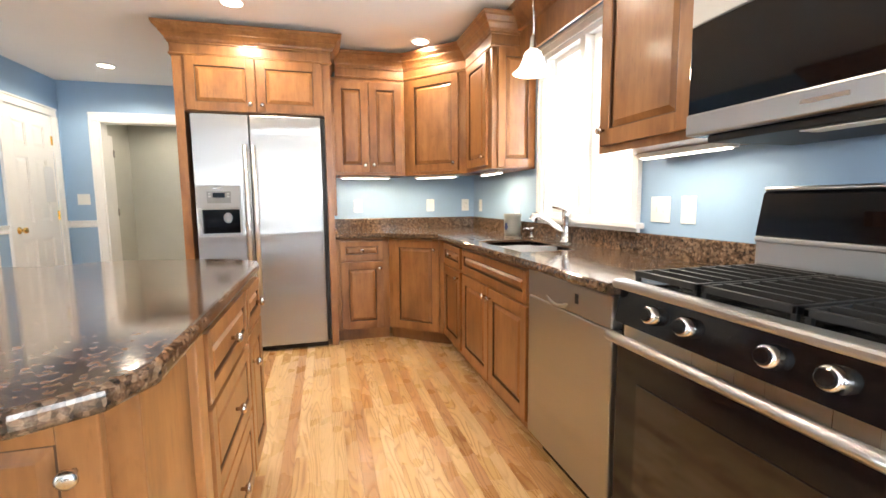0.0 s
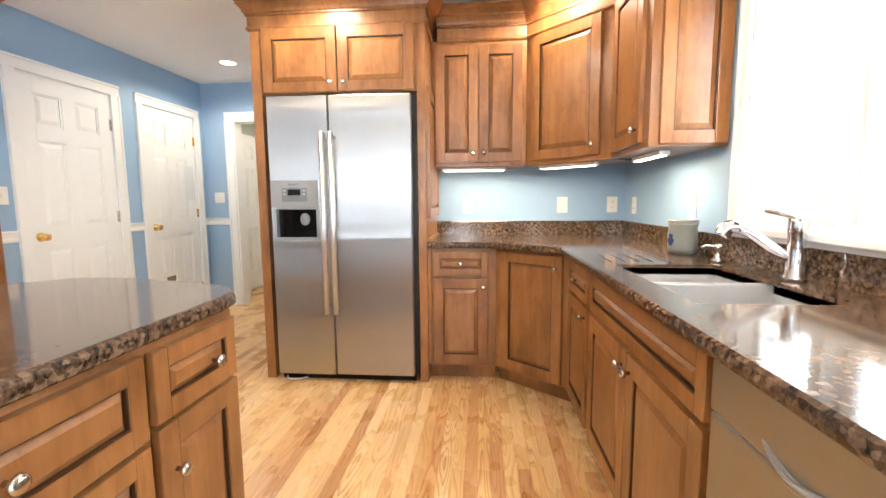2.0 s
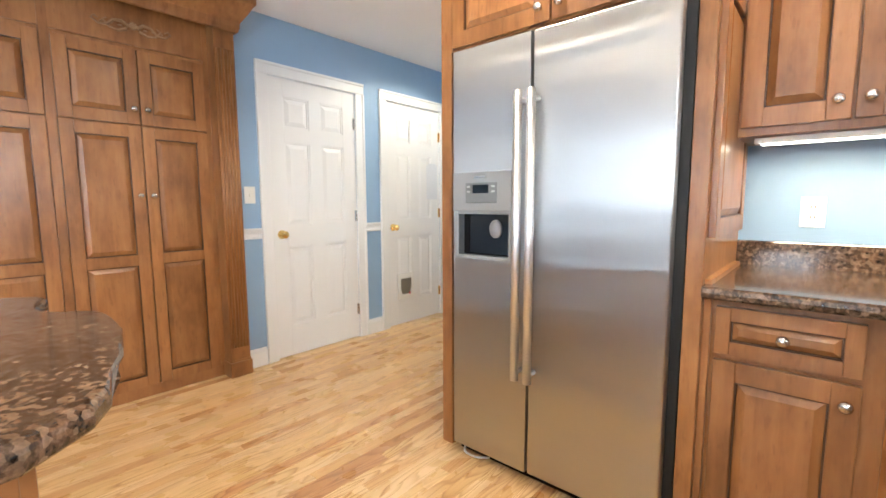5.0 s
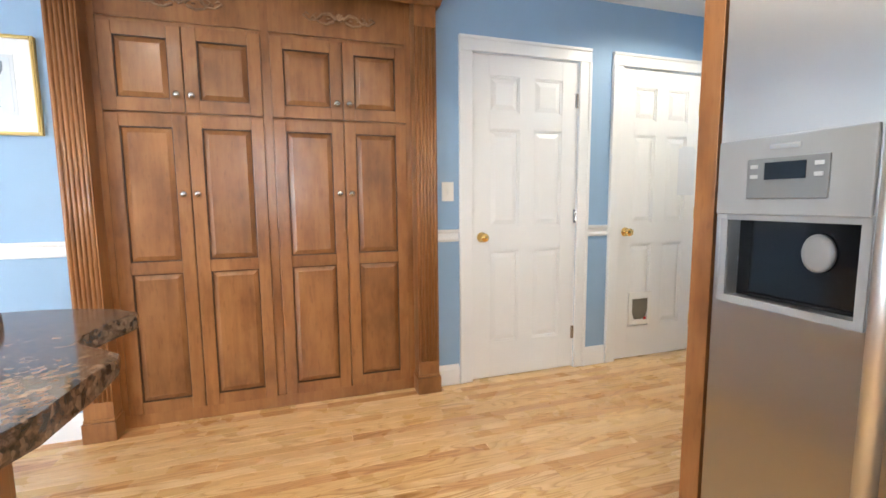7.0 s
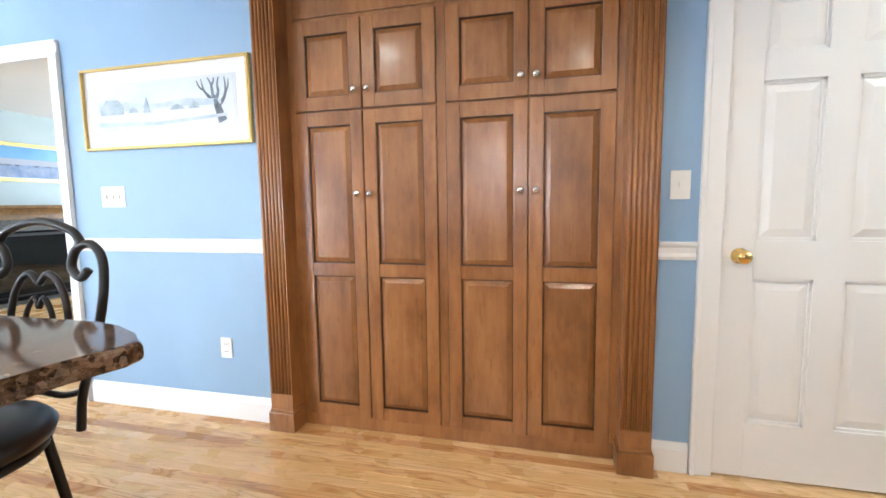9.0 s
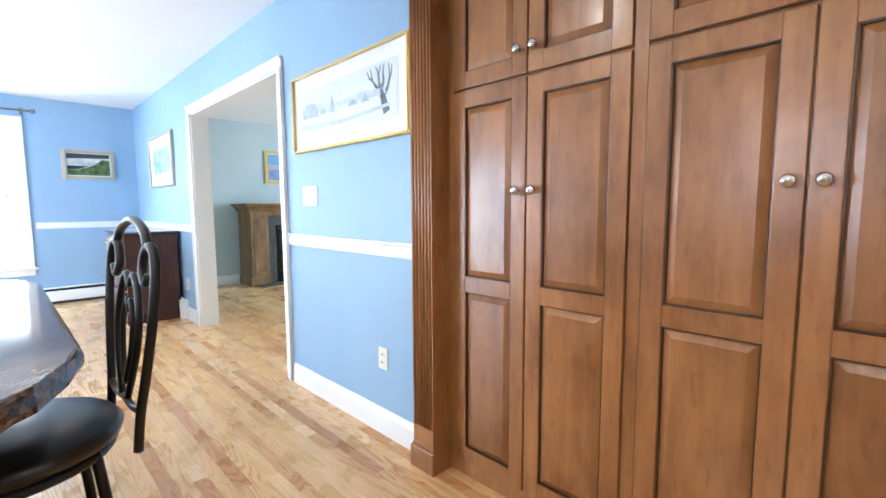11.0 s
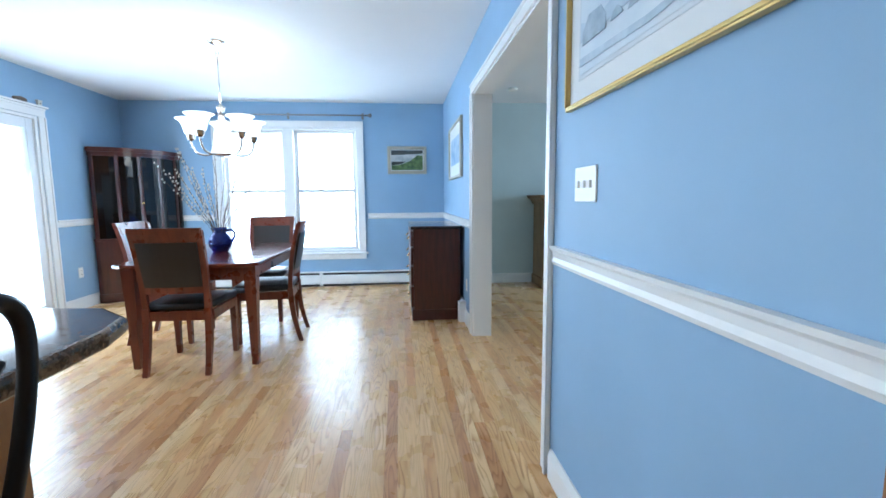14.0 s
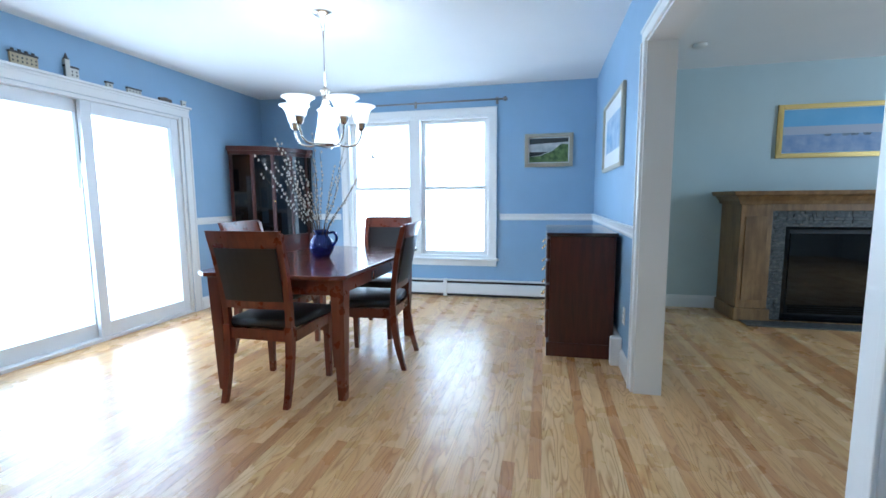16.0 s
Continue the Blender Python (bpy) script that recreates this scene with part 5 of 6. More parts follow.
# the chair faces -y: back at positive y
bm = slab([(-0.235, -0.24), (0.235, -0.24), (0.21, 0.20), (-0.21, 0.20)], 0.43, 0.485, 0.018)
part("seat", bm, LEATHER, ch, "black leather seat", True)
for q in ((-0.22, 0.22, -0.235, -0.21), (-0.20, 0.20, 0.185, 0.21), (-0.23, -0.205, -0.21, 0.185), (0.205, 0.23, -0.21, 0.185)):
    part("seat_rail", box(*q, 0.365, 0.43), CHERRY, ch)
for s in (-1, 1):
    part("front_leg", tapered_leg(bmesh.new(), s * 0.21, -0.215, 0, 0.43, 0.045, 0.032), CHERRY, ch)
    part("rear_leg", tapered_leg(bmesh.new(), s * 0.20, 0.20, 0, 0.45, 0.045, 0.032, 0.0, 0.07, 8, 1.0), CHERRY, ch)
    bm = bmesh.new()
    pts = [(s * (0.20 + 0.012 * t), 0.20 + 0.012 * t + 0.075 * t * t, 0.44 + 0.545 * t) for t in (0, 0.2, 0.4, 0.6, 0.8, 1.0)]
    rings = [[bm.verts.new((x + a * 0.019, y + b * 0.016, z)) for a, b in ((-1, -1), (1, -1), (1, 1), (-1, 1))] for x, y, z in pts]
    for a, b in zip(rings, rings[1:]):
        for k in range(4):
            bm.faces.new((a[k], a[(k + 1) % 4], b[(k + 1) % 4], b[k]))
    bm.faces.new(rings[0][::-1]), bm.faces.new(rings[-1])
    part("back_post", bm, CHERRY, ch)


def curved_panel(z0, z1, y0, y1, half0, half1, thick, sag, n=8):
    """A back panel that bows to the rear between the posts."""
    bm = bmesh.new()
    grid = []
    for side in (0, 1):
        for j in range(2):
            z, y, hw = (z0, y0, half0) if j == 0 else (z1, y1, half1)
            grid.append([bm.verts.new((hw * (2 * i / n - 1), y + sag * (1 - (2 * i / n - 1) ** 2) + side * thick, z)) for i in range(n + 1)])
    f0, f1, b0, b1 = grid
    for i in range(n):
        bm.faces.new((f0[i], f0[i + 1], f1[i + 1], f1[i])), bm.faces.new((b1[i], b1[i + 1], b0[i + 1], b0[i]))
        bm.faces.new((f1[i], f1[i + 1], b1[i + 1], b1[i])), bm.faces.new((b0[i], b0[i + 1], f0[i + 1], f0[i]))
    bm.faces.new((f0[0], f1[0], b1[0], b0[0])), bm.faces.new((f0[n], b0[n], b1[n], f1[n]))
    return bm


part("top_rail", curved_panel(0.905, 1.0, 0.262, 0.285, 0.195, 0.228, 0.026, 0.018), CHERRY, ch)
part("lower_rail", curved_panel(0.555, 0.60, 0.198, 0.203, 0.185, 0.186, 0.024, 0.015), CHERRY, ch)
part("backrest", curved_panel(0.60, 0.905, 0.197, 0.262, 0.183, 0.190, 0.034, 0.015), BROWNLEATHER, ch, "dark leather back panel")
copy_thing(ch, pose(-0.86, -1.885, 0, 0, 0, 90 + 4))
copy_thing(ch, pose(-0.03, -1.95, 0, 0, 0, -90))
copy_thing(ch, pose(-0.62, -2.56, 0, 0, 0, 176))

# jug with willow twigs
jug = thing("glass_jug", pose(-0.49, -1.83, 0.75), "cobalt blue glass jug on the dining table", "jug")
part("bowl", turned([(0.05, 0), (0.06, 0.004), (0.086, 0.05), (0.09, 0.085), (0.075, 0.125), (0.052, 0.155), (0.050, 0.175), (0.062, 0.20), (0.058, 0.20), (0.046, 0.175), (0.048, 0.155), (0.07, 0.125), (0.084, 0.085), (0.08, 0.05), (0.05, 0.012), (0, 0.01)], 28), COBALT, jug, smooth=True)
part("handle", rod(bend([(-0.052, 0, 0.175), (-0.10, 0, 0.18), (-0.122, 0, 0.14), (-0.10, 0, 0.095), (-0.078, 0, 0.075)], 6), 0.010, 10), COBALT, jug, smooth=True)
TWIG = mat("willow_bark", (0.07, 0.045, 0.028), 0.8)
CATKIN = mat("willow_catkin", (0.62, 0.57, 0.50), 0.9)
tw = thing("willow_twigs", pose(-0.49, -1.83, 0.78), "spray of pussy willow twigs standing in the blue jug", "twigs")
rng = random.Random(5)
for i in range(24):
    a = rng.uniform(0, 2 * math.pi)
    lean, L = rng.uniform(0.10, 0.62), rng.uniform(0.52, 0.82)
    d = Vector((math.cos(a) * lean, math.sin(a) * lean, 1)).normalized()
    pts = [Vector((0, 0, 0.02)) + d * L * t + Vector((math.cos(a), math.sin(a), 0)) * (0.08 * t * t) + Vector((rng.uniform(-1, 1), rng.uniform(-1, 1), 0)) * 0.012 for t in (0, 0.25, 0.5, 0.75, 1.0)]
    pts[0] = Vector((0.02 * math.cos(a), 0.02 * math.sin(a), 0.0))
    pts[1].x, pts[1].y = 0.03 * math.cos(a) + d.x * 0.06, 0.03 * math.sin(a) + d.y * 0.06
    br = part("twig", rod(bend(pts, 3), 0.0026, 5, 0.0012), TWIG, tw)
    bm = bmesh.new()
    line = bend(pts, 6)
    for k in range(9, len(line)):
        if rng.random() < 0.8:
            q = line[k] + Vector((rng.uniform(-1, 1), rng.uniform(-1, 1), rng.uniform(-1, 1))) * 0.007
            lathe(bm, [(0, -0.010), (0.0065, -0.002), (0.006, 0.004), (0, 0.011)], 5, q)
    if len(bm.verts):
        part("catkins", bm, CATKIN, br, "pale furry catkins")

# chandelier
CHX, CHY = -0.55, -1.86
cd = thing("chandelier", pose(CHX, CHY, CEIL - 0.001), "five-arm brushed nickel chandelier with lit glass bowls", "chandelier")
part("canopy", turned([(0.068, 0), (0.066, -0.008), (0.045, -0.022), (0.014, -0.03), (0.008, -0.045), (0, -0.046)], 24), NICKEL, cd, smooth=True)
bm = bmesh.new()
for k in range(2):
    ring = [(0.016 * math.cos(t), 0.003 * k, -0.075 - 0.034 * k + 0.02 * math.sin(t)) for t in [2 * math.pi * i / 12 for i in range(13)]]
    tube(bm, ring, 0.003, 6)
part("chain_link", bm, NICKEL, cd, smooth=True)
part("stem", rod([(0, 0, -0.12), (0, 0, -0.50)], 0.0055), NICKEL, cd, smooth=True)
part("hub", turned([(0.008, -0.49), (0.014, -0.50), (0.036, -0.512), (0.036, -0.52), (0.026, -0.53), (0.024, -0.60), (0.034, -0.61), (0.034, -0.62), (0, -0.62)], 24), NICKEL, cd, smooth=True)
BOWL = [(0.030, -0.005), (0.042, 0.0), (0.050, 0.02), (0.058, 0.06), (0.078, 0.10), (0.108, 0.118), (0.105, 0.121), (0.074, 0.105), (0.053, 0.06), (0.044, 0.02), (0.02, 0.006)]
part("centre_shade", turned([(0.03, -0.62), (0.05, -0.66), (0.065, -0.76), (0.085, -0.86), (0.088, -0.88), (0.03, -0.885), (0, -0.885)], 24), SHADEGLOW, cd, "frosted downward glass", True)
part("finial", turned([(0.092, -0.885), (0.094, -0.893), (0.05, -0.902), (0.02, -0.91), (0, -0.912)], 24), NICKEL, cd, smooth=True)
for k in range(5):
    a = radians(72 * k + 72)
    ux, uy = math.cos(a), math.sin(a)
    arm = part("arm", rod(bend([(0.08 * ux, 0.08 * uy, -0.885), (0.15 * ux, 0.15 * uy, -0.893), (0.215 * ux, 0.215 * uy, -0.868), (0.245 * ux, 0.245 * uy, -0.80), (0.245 * ux, 0.245 * uy, -0.765)], 6), 0.0085, 10), NICKEL, cd, smooth=True)
    part("cup", turned([(0.016, -0.78), (0.030, -0.762), (0.034, -0.735), (0.040, -0.728), (0, -0.728)], 18, (0.245 * ux, 0.245 * uy, 0)), NICKEL, arm, smooth=True)
    part("glass_bowl", turned([(r, z - 0.725) for r, z in BOWL], 28, (0.245 * ux, 0.245 * uy, 0)), SHADEGLOW, arm, "lit frosted glass bowl", True)
lamp("chandelier_lamp", "POINT", pose(CHX, CHY, CEIL - 0.52), 12, (1.0, 0.86, 0.70), radius=0.2)

# dresser
dr = thing("dresser", WFACE @ pose(-3.12, -0.52, 0), "dark mahogany chest of drawers against the blue wall", "chest of drawers")
part("carcass", box(0.0, 0.93, 0.03, 0.48, 0.10, 0.885, 0.003), MAHOGANY, dr)
part("plinth", box(-0.012, 0.942, 0.012, 0.49, 0.0, 0.105, 0.006), MAHOGANY, dr)
part("top", box(-0.015, 0.945, 0.005, 0.495, 0.885, 0.915, 0.007), wood("mahogany_top", (0.012, 0.005, 0.004), (0.03, 0.009, 0.007), (0.055, 0.016, 0.01), 0.12, (0.09, 1, 1), 0.5), dr)
for z, h in ((0.125, 0.20), (0.34, 0.185), (0.54, 0.165), (0.72, 0.145)):
    w = part("drawer", box(0.03, 0.90, 0.004, 0.03, z, z + h, 0.006), MAHOGANY, dr)
    for x in (0.22, 0.71):
        bm = rod(bend([(x - 0.04, 0.0, z + h / 2 + 0.01), (x - 0.03, -0.022, z + h / 2 - 0.012), (x + 0.03, -0.022, z + h / 2 - 0.012), (x + 0.04, 0.0, z + h / 2 + 0.01)], 5), 0.004, 8)
        part("pull", bm, BRASS, w, "small brass bail pull", True)

# corner cupboard
cc = thing("corner_cupboard", pose(XE, YS, 0), "dark mahogany glazed corner cupboard with curved front", "cupboard")
S = 0.70
arc = [(-S, 0.06)] + [(-S + 0.06 + (S - 0.12) * t + -0.10 * math.sin(math.pi * t), 0.06 + (S - 0.06) * t + 0.10 * math.sin(math.pi * t)) for t in [i / 12 for i in range(13)]] + [(-0.02, S)]
plan = [(-0.02, 0.02), (-S, 0.02)] + arc
part("base", slab([(x * 1.015, y * 1.015) for x, y in plan][::-1], 0.0, 0.10, 0.004), MAHOGANY, cc)
part("lower_body", slab(plan[::-1], 0.10, 0.72, 0.003), MAHOGANY, cc)
# solid block, coloured near black for the shade behind the glass
part("upper_body", slab([(x * 0.98, y * 0.98) for x, y in plan][::-1], 0.74, 1.70, 0.003), mat("cupboard_inside_shade", (0.012, 0.005, 0.004), 0.15), cc)
part("waist", slab([(x * 1.02, y * 1.02) for x, y in plan][::-1], 0.72, 0.745, 0.005), MAHOGANY, cc)
part("cornice", slab([(x * 1.03, y * 1.03) for x, y in plan][::-1], 1.735, 1.785, 0.008), MAHOGANY, cc)
part("frieze", slab(plan[::-1], 1.69, 1.735, 0.002), MAHOGANY, cc)
for i in (1, 4, 7, 10, 13):
    x, y = arc[i]
    part("glazing_bar", box(x - 0.018, x + 0.018, y - 0.018, y + 0.018, 0.745, 1.69, 0.004), MAHOGANY, cc)
# opaque black panes carry the darkness of the unlit inside
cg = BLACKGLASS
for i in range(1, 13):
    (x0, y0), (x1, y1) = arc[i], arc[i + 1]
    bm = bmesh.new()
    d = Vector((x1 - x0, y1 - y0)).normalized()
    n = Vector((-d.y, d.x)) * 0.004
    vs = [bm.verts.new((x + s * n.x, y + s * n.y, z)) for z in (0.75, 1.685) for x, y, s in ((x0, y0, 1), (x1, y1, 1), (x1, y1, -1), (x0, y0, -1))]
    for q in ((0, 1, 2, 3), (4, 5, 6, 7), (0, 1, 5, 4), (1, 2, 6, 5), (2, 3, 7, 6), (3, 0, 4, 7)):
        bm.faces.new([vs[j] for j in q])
    part("glass", bm, cg, cc, "reflecting glass, coloured black for the unlit inside")
part("knob", turned([(0.008, 0), (0.014, 0.01), (0.012, 0.02), (0, 0.024)], 14), BRASS, cc, smooth=True, m=pose(arc[7][0] - 0.02, arc[7][1] + 0.02, 1.15, 90, 0, -135))

# baseboard heater
ht = thing("baseboard_heater", pose(0, YS, 0, 0, 0, 180), "white baseboard heater along the window wall", "heater")
bm = bmesh.new()
pr = [(0.0, 0.03), (-0.05, 0.03), (-0.055, 0.05), (-0.055, 0.145), (-0.045, 0.155), (0.0, 0.155)]
ends = [[bm.verts.new((x, y, z)) for y, z in pr] for x in (-0.85, 2.56)]
for i in range(6):
    bm.faces.new((ends[0][i], ends[0][(i + 1) % 6], ends[1][(i + 1) % 6], ends[1][i]))
bm.faces.new(ends[0]), bm.faces.new(ends[1][::-1])
part("front_cover", bm, WHITE, ht)
# black strips stand in for the shade in the slot and under the cover
part("damper_gap_shade", box(-0.84, 2.55, -0.03, 0, 0.155, 0.185), DARK, ht)
part("top_cover", box(-0.85, 2.56, -0.06, 0, 0.185, 0.20, 0.004), WHITE, ht)
part("floor_gap_shade", box(-0.84, 2.55, -0.04, 0.0, 0.0, 0.03), DARK, ht)
for x in (-0.85, 0.9, 2.53):
    part("end_cap", box(x - 0.012, x + 0.03, -0.064, 0, 0.0, 0.204, 0.004), WHITE, ht)
ht2 = thing("baseboard_heater", WFACE @ pose(-2.10, 0, 0), "white baseboard heater end beside the dresser", "heater")
part("end_cap", box(-0.02, 0.04, -0.075, 0, 0, 0.205, 0.01), WHITE, ht2)
part("front_cover", box(-1.90, -0.02, -0.035, 0, 0.03, 0.20, 0.006), WHITE, ht2)
# black strip for the shade under this cover
part("floor_gap_shade", box(-1.88, -0.02, -0.03, 0, 0.0, 0.03), DARK, ht2)

# curtain rod
cr = thing("curtain_rod", pose(0, YS, 2.265, 0, 0, 180), "bare pewter curtain rod with brackets above the window", "curtain rod")
PEW = mat("pewter", (0.28, 0.27, 0.27), 0.4, 0.9)
part("rod", rod([(-0.50, -0.075, 0), (1.60, -0.075, 0)], 0.010), PEW, cr, smooth=True)
for x in (-0.52, 1.62):
    part("finial", turned([(0.010, -0.03), (0.020, -0.015), (0.026, 0.0), (0.018, 0.018), (0, 0.024)], 14), PEW, cr, smooth=True, m=pose(x, -0.075, 0, 0, 90 if x > 0 else -90, 0))
for x in (-0.40, 0.56, 1.52):
    bm = rod([(x, 0, 0), (x, -0.075, 0)], 0.008)
    bx(bm, x - 0.015, x + 0.015, -0.006, 0, -0.04, 0.04, 0.002)
    part("bracket", bm, PEW, cr)

# small model buildings on the ledge
LZ = SL[2] + 0.105
OCHRE, SLATE, CREAM = mat("ochre_paint", (0.42, 0.36, 0.24), 0.7), mat("slate_roof", (0.07, 0.07, 0.07), 0.7), mat("cream_paint", (0.62, 0.60, 0.54), 0.7)
BROWNP = mat("brown_paint", (0.14, 0.10, 0.07), 0.7)


def model(y, w, h, wallm, roofm, label, tower=False, chimneys=0, gable=False):
    t = thing("model_building", EFACE @ pose(-y, -0.028, LZ), label, "ornament", "model buildings on the ledge")
    part("walls", box(-w / 2, w / 2, 0, 0.02, 0, h, 0.001), wallm, t)
    if gable:
        bm = slab([(-w / 2 - 0.006, h), (w / 2 + 0.006, h), (0, h * 1.45)], 0, 0.022, 0)
        part("roof", bm, roofm, t, m=pose(0, 0.022, 0, 90))
    else:
        part("roof", box(-w / 2 - 0.004, w / 2 + 0.004, -0.003, 0.022, h, h + 0.014), roofm, t)
    n = max(1, int(w / 0.028))
    for i in range(n):
        for z in ([0.25, 0.6] if h > 0.05 else [0.4]):
            x = (i + 0.5) * w / n - w / 2
            part("window", box(x - 0.005, x + 0.005, -0.0012, 0.0, h * z, h * z + 0.012), SLATE, t)
    for i in range(chimneys):
        x = (i + 0.5) * w / chimneys - w / 2
        part("chimney", box(x - 0.007, x + 0.007, 0.004, 0.016, h + 0.012, h + 0.030), roofm, t)
    if tower:
        part("tower", box(-w / 2, -w / 2 + 0.035, -0.004, 0.02, 0, h * 1.75), wallm, t)
        part("spire", turned([(0.022, h * 1.75), (0.012, h * 1.95), (0.004, h * 2.3), (0, h * 2.4)], 8, (-w / 2 + 0.0175, 0.008, 0)), roofm, t)
    return t


model(-1.40, 0.17, 0.075, OCHRE, SLATE, "little ochre row of model houses, slate roof", chimneys=4)
model(-1.72, 0.10, 0.075, CREAM, SLATE, "little cream model church with a tower", tower=True)
model(-2.02, 0.055, 0.035, CREAM, SLATE, "tiny cream model cottage")
model(-2.25, 0.13, 0.035, CREAM, SLATE, "low cream model building with dark roof")
model(-2.58, 0.14, 0.030, BROWNP, BROWNP, "brown gabled model barn", gable=True)
model(-2.80, 0.045, 0.04, CREAM, CREAM, "tiny white model house")

# bar stool
st = thing("bar_stool", pose(-1.265, 1.62, 0, 0, 0, 3.2), "black wrought-iron bar stool with scrolled back, leather seat", "bar stool")
part("seat", turned([(0.0, 0.585), (0.17, 0.585), (0.205, 0.60), (0.212, 0.622), (0.195, 0.642), (0.12, 0.652), (0, 0.655)], 36), LEATHER, st, "round black leather seat", True)
for sx in (-1, 1):
    for sy in (-1, 1):
        part("leg", rod(bend([(sx * 0.13, sy * 0.13, 0.59), (sx * 0.15, sy * 0.15, 0.40), (sx * 0.17, sy * 0.17, 0.20), (sx * 0.205, sy * 0.205, 0.0)], 5), 0.012, 8), WROUGHT, st, smooth=True)
part("foot_ring", rod([(0.222 * math.cos(2 * math.pi * i / 28), 0.222 * math.sin(2 * math.pi * i / 28), 0.22) for i in range(29)], 0.009), WROUGHT, st, smooth=True)
part("seat_ring", rod([(0.185 * math.cos(2 * math.pi * i / 28), 0.185 * math.sin(2 * math.pi * i / 28), 0.58) for i in range(29)], 0.012), WROUGHT, st, smooth=True)


def back_bar(pts, r=0.010):
    """A bar in the plane of the back, which leans slightly."""
    return rod([(-0.215 - 0.045 * (z - 0.6) / 0.5, y * 1.15, 0.56 + (z - 0.56) * 0.95) for y, z in [(p.x, p.y) for p in bend([(a, b, 0) for a, b in pts], 7)]], r, 8)


for s in (-1, 1):
    part("back_post", back_bar([(s * 0.12, 0.56), (s * 0.125, 0.66), (s * 0.15, 0.76), (s * 0.175, 0.88), (s * 0.185, 0.98), (s * 0.178, 1.05), (s * 0.148, 1.085), (s * 0.108, 1.07), (s * 0.095, 1.02), (s * 0.12, 0.99), (s * 0.142, 1.012)], 0.0115), WROUGHT, st, smooth=True)
    part("scroll_bar", back_bar([(s * 0.02, 0.66), (s * 0.055, 0.74), (s * 0.085, 0.84), (s * 0.07, 0.95), (s * 0.03, 1.0), (0.0, 0.97)], 0.009), WROUGHT, st, smooth=True)
    part("inner_scroll", back_bar([(0.0, 0.70), (s * 0.03, 0.78), (s * 0.04, 0.87), (s * 0.015, 0.93), (s * 0.0, 0.90)], 0.007), WROUGHT, st, smooth=True)
part("top_hoop", back_bar([(-0.125, 1.085), (-0.09, 1.125), (0.0, 1.15), (0.09, 1.125), (0.125, 1.085)], 0.0115), WROUGHT, st, smooth=True)
part("cross_bar", back_bar([(-0.125, 0.67), (-0.07, 0.655), (0.0, 0.66), (0.07, 0.655), (0.125, 0.67)], 0.009), WROUGHT, st, smooth=True)

# ---- living room ----
fp = thing("fireplace", pose(0, -3.98, 0), "oak mantel fireplace with stone surround and black firebox", "fireplace")
FX0, FX1 = -5.75, -3.83
for x in (FX1 - 0.26, FX0):
    part("pilaster", box(x, x + 0.26, 0, 0.47, 0.12, 1.09, 0.004), MANTEL, fp)
    part("pilaster_base", box(x - 0.02, x + 0.28, 0, 0.49, 0.0, 0.12, 0.006), MANTEL, fp)
    part("panel", box(x + 0.04, x + 0.22, 0.47, 0.478, 0.20, 0.98, 0.003), MANTEL, fp)
part("header", box(FX0 + 0.26, FX1 - 0.26, 0, 0.47, 1.03, 1.09, 0.003), MANTEL, fp)
part("shelf", sweep(bmesh.new(), [(FX1, 0.0), (FX1, 0.47), (FX0, 0.47), (FX0, 0.0)], [(-0.3, 1.09), (0.02, 1.09), (0.03, 1.12), (0.06, 1.16), (0.09, 1.175), (0.10, 1.21), (-0.3, 1.21)]), MANTEL, fp)
part("shelf_top", box(FX0 + 0.2, FX1 - 0.2, 0, 0.30, 1.09, 1.2, 0), MANTEL, fp)
SLATEROCK = noise_card("mosaic_stone", [(0.3, (0.02, 0.023, 0.023)), (0.55, (0.07, 0.075, 0.073)), (0.7, (0.17, 0.155, 0.13))], 40.0)
bm = bmesh.new()
rng = random.Random(9)
for z in range(34):
    for side in (0, 1):
        x0, x1 = ((FX1 - 0.38, FX1 - 0.26), (FX0 + 0.26, FX0 + 0.38))[side]
        x = x0
        while x < x1 - 0.01:
            w = min(rng.uniform(0.03, 0.07), x1 - x)
            bx(bm, x, x + w - 0.003, 0.40, 0.445 + rng.uniform(0, 0.008), 0.02 + z * 0.03, 0.047 + z * 0.03)
            x += w
for z in range(5):
    x = FX0 + 0.38
    while x < FX1 - 0.39:
        w = min(rng.uniform(0.03, 0.08), FX1 - 0.38 - x)
        bx(bm, x, x + w - 0.003, 0.40, 0.445 + rng.uniform(0, 0.008), 0.885 + z * 0.03, 0.912 + z * 0.03)
        x += w
stn = part("stone_surround", bm, SLATEROCK, fp, "small split grey stone strips")
tagged(stn, kind="stuff")
part("backing", box(FX0 + 0.26, FX1 - 0.26, 0, 0.40, 0.0, 1.03), DARK, fp)
part("firebox_glass", box(FX0 + 0.44, FX1 - 0.44, 0.402, 0.412, 0.15, 0.82), BLACKGLASS, fp)
part("firebox_frame", sweep(bmesh.new(), [(FX0 + 0.42, 0.86), (FX1 - 0.42, 0.86), (FX1 - 0.42, 0.06), (FX0 + 0.42, 0.06), (FX0 + 0.42, 0.86)], [(-0.05, 0.0), (0.0, 0.0), (0.0, 0.03), (-0.05, 0.03)]), BLACK, fp, m=pose(0, 0.43, 0, 90))
for i in range(4):
    part("louvre", box(FX0 + 0.46, FX1 - 0.46, 0.412, 0.43, 0.085 + 0.02 * i, 0.095 + 0.02 * i), BLACK, fp)
solid("hearth", box(FX0 - 0.05, FX1 + 0.05 - 0.08, -3.49, -3.30, 0.001, 0.012, 0.003), SLATEROCK, "flat grey stone hearth strip", "hearth", "structure")
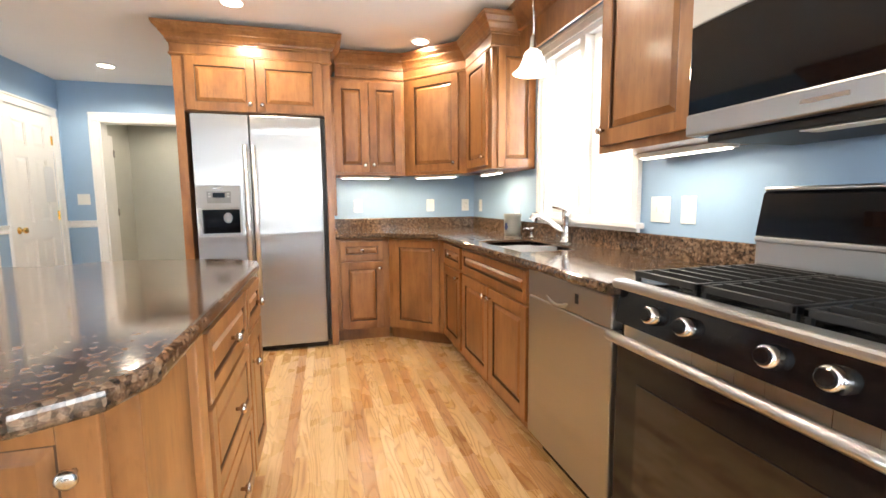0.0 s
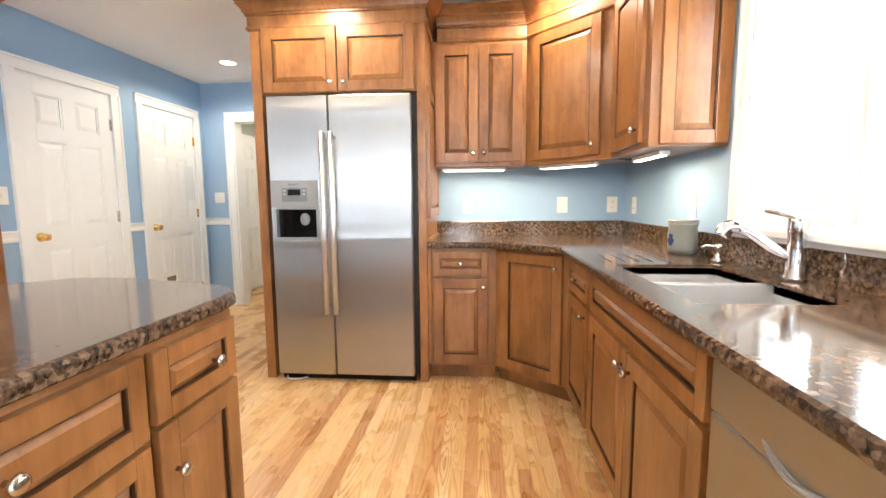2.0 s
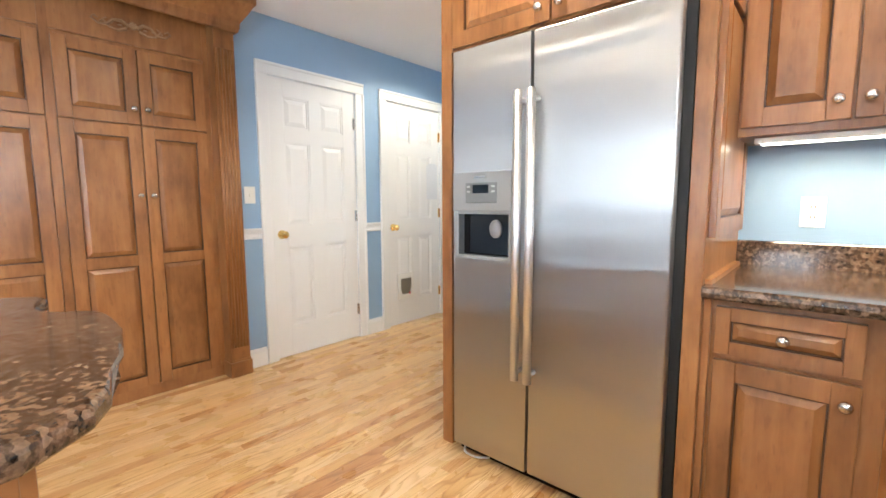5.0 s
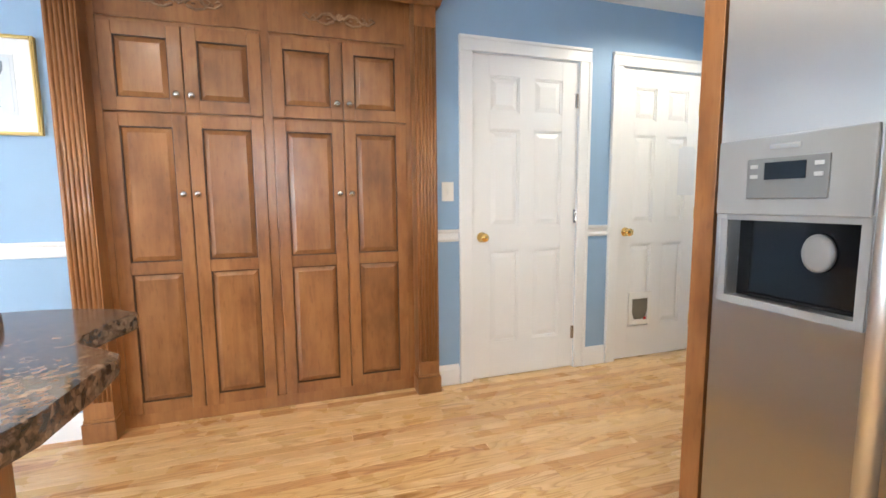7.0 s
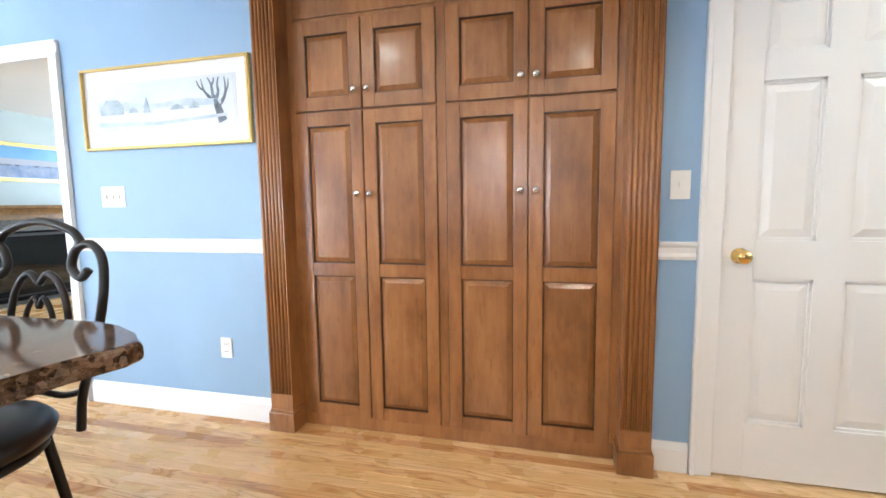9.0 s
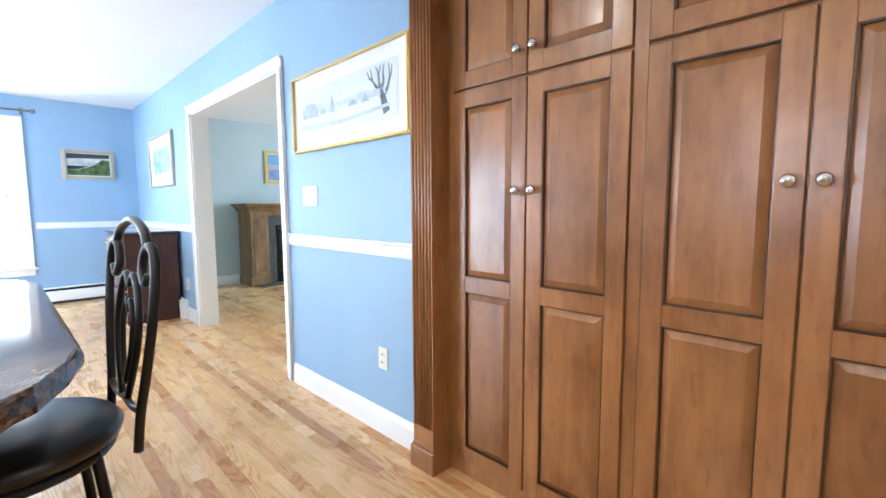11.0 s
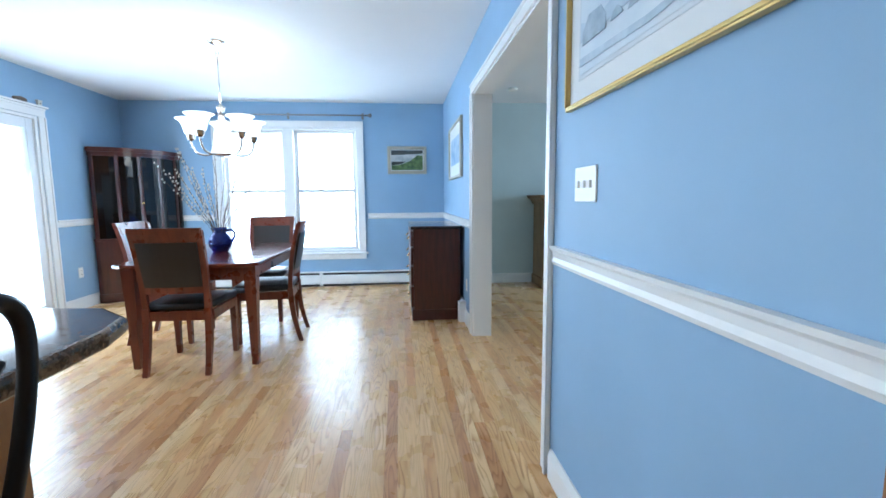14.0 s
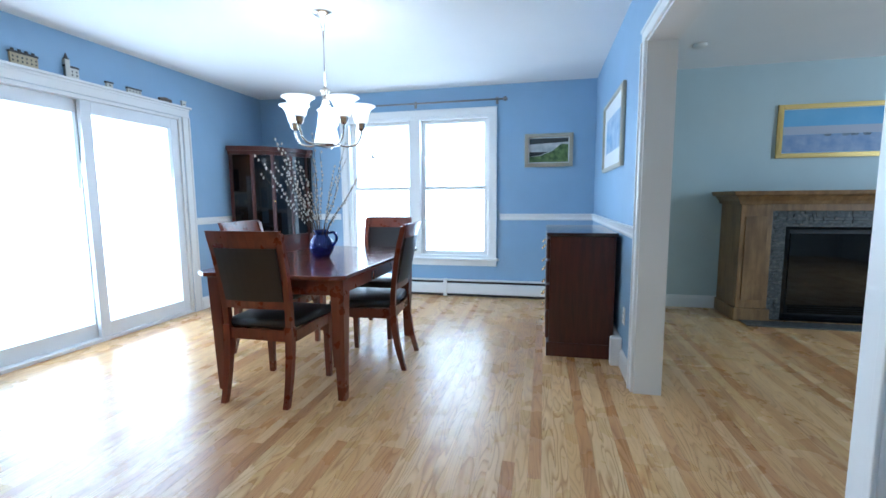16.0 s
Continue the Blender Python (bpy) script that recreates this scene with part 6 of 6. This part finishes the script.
sm = thing("smoke_detector", pose(-3.32, -3.2, CEIL), "small round white ceiling smoke detector", "smoke detector")
part("cover", turned([(0.055, 0), (0.055, -0.02), (0.04, -0.032), (0, -0.034)], 20), PLASTIC, sm, smooth=True)

# ---- floor: oak strips laid along y ----
SUB = solid("floor", box(-7.7, XE + TH, YS - TH, 7.45, -0.12, -0.012), DARK, "honey-coloured oak strip floor", "floor", "structure")
PW = 0.057
rng = random.Random(3)
PIECES = {}


def plank_mesh(n):
    """A strip n times 0.1 m long with eased edges."""
    if n not in PIECES:
        L, w, e = n * 0.1, PW, 0.0006
        bm = bmesh.new()
        lo = [bm.verts.new(p) for p in ((0, 0, -0.012), (w, 0, -0.012), (w, L, -0.012), (0, L, -0.012))]
        mid = [bm.verts.new(p) for p in ((0.0001, 0.0001, -e), (w - 0.0001, 0.0001, -e), (w - 0.0001, L - 0.0001, -e), (0.0001, L - 0.0001, -e))]
        hi = [bm.verts.new(p) for p in ((e, e, 0), (w - e, e, 0), (w - e, L - e, 0), (e, L - e, 0))]
        bm.faces.new(hi)
        for a, b in ((lo, mid), (mid, hi)):
            for i in range(4):
                bm.faces.new((a[i], a[(i + 1) % 4], b[(i + 1) % 4], b[i]))
        PIECES[n] = finish(bm, "plank", OAK)
    return PIECES[n]


verts, faces, made = [], [], 0
x = -7.65
while x < XE + 0.1:
    y = YS - 0.1 - rng.randint(0, 14) * 0.1
    while y < 7.4:
        n = rng.choice((8, 11, 14, 17, 20, 23, 26, 30))
        near = -2.55 < x < 0.85 and -2.0 < y + n * 0.05 < 4.2 and made < 300
        if near:
            ob = new("plank", plank_mesh(n))
            ob.parent, ob.location = SUB, (x, y, 0)
            made += 1
        else:
            L, e, b = n * 0.1, 0.0006, len(verts)
            verts += [(x + 0.0001, y + 0.0001, -e), (x + PW - 0.0001, y + 0.0001, -e), (x + PW - 0.0001, y + L - 0.0001, -e), (x + 0.0001, y + L - 0.0001, -e),
                      (x + e, y + e, 0), (x + PW - e, y + e, 0), (x + PW - e, y + L - e, 0), (x + e, y + L - e, 0)]
            faces += [(b + 4, b + 5, b + 6, b + 7)] + [(b + i, b + (i + 1) % 4, b + 4 + (i + 1) % 4, b + 4 + i) for i in range(4)]
        y += n * 0.1
    x += PW
me = bpy.data.meshes.new("planks")
me.from_pydata(verts, [], faces)
me.materials.append(OAK)
rest = new("planks", me)
rest.parent = SUB
tagged(rest, kind="stuff")
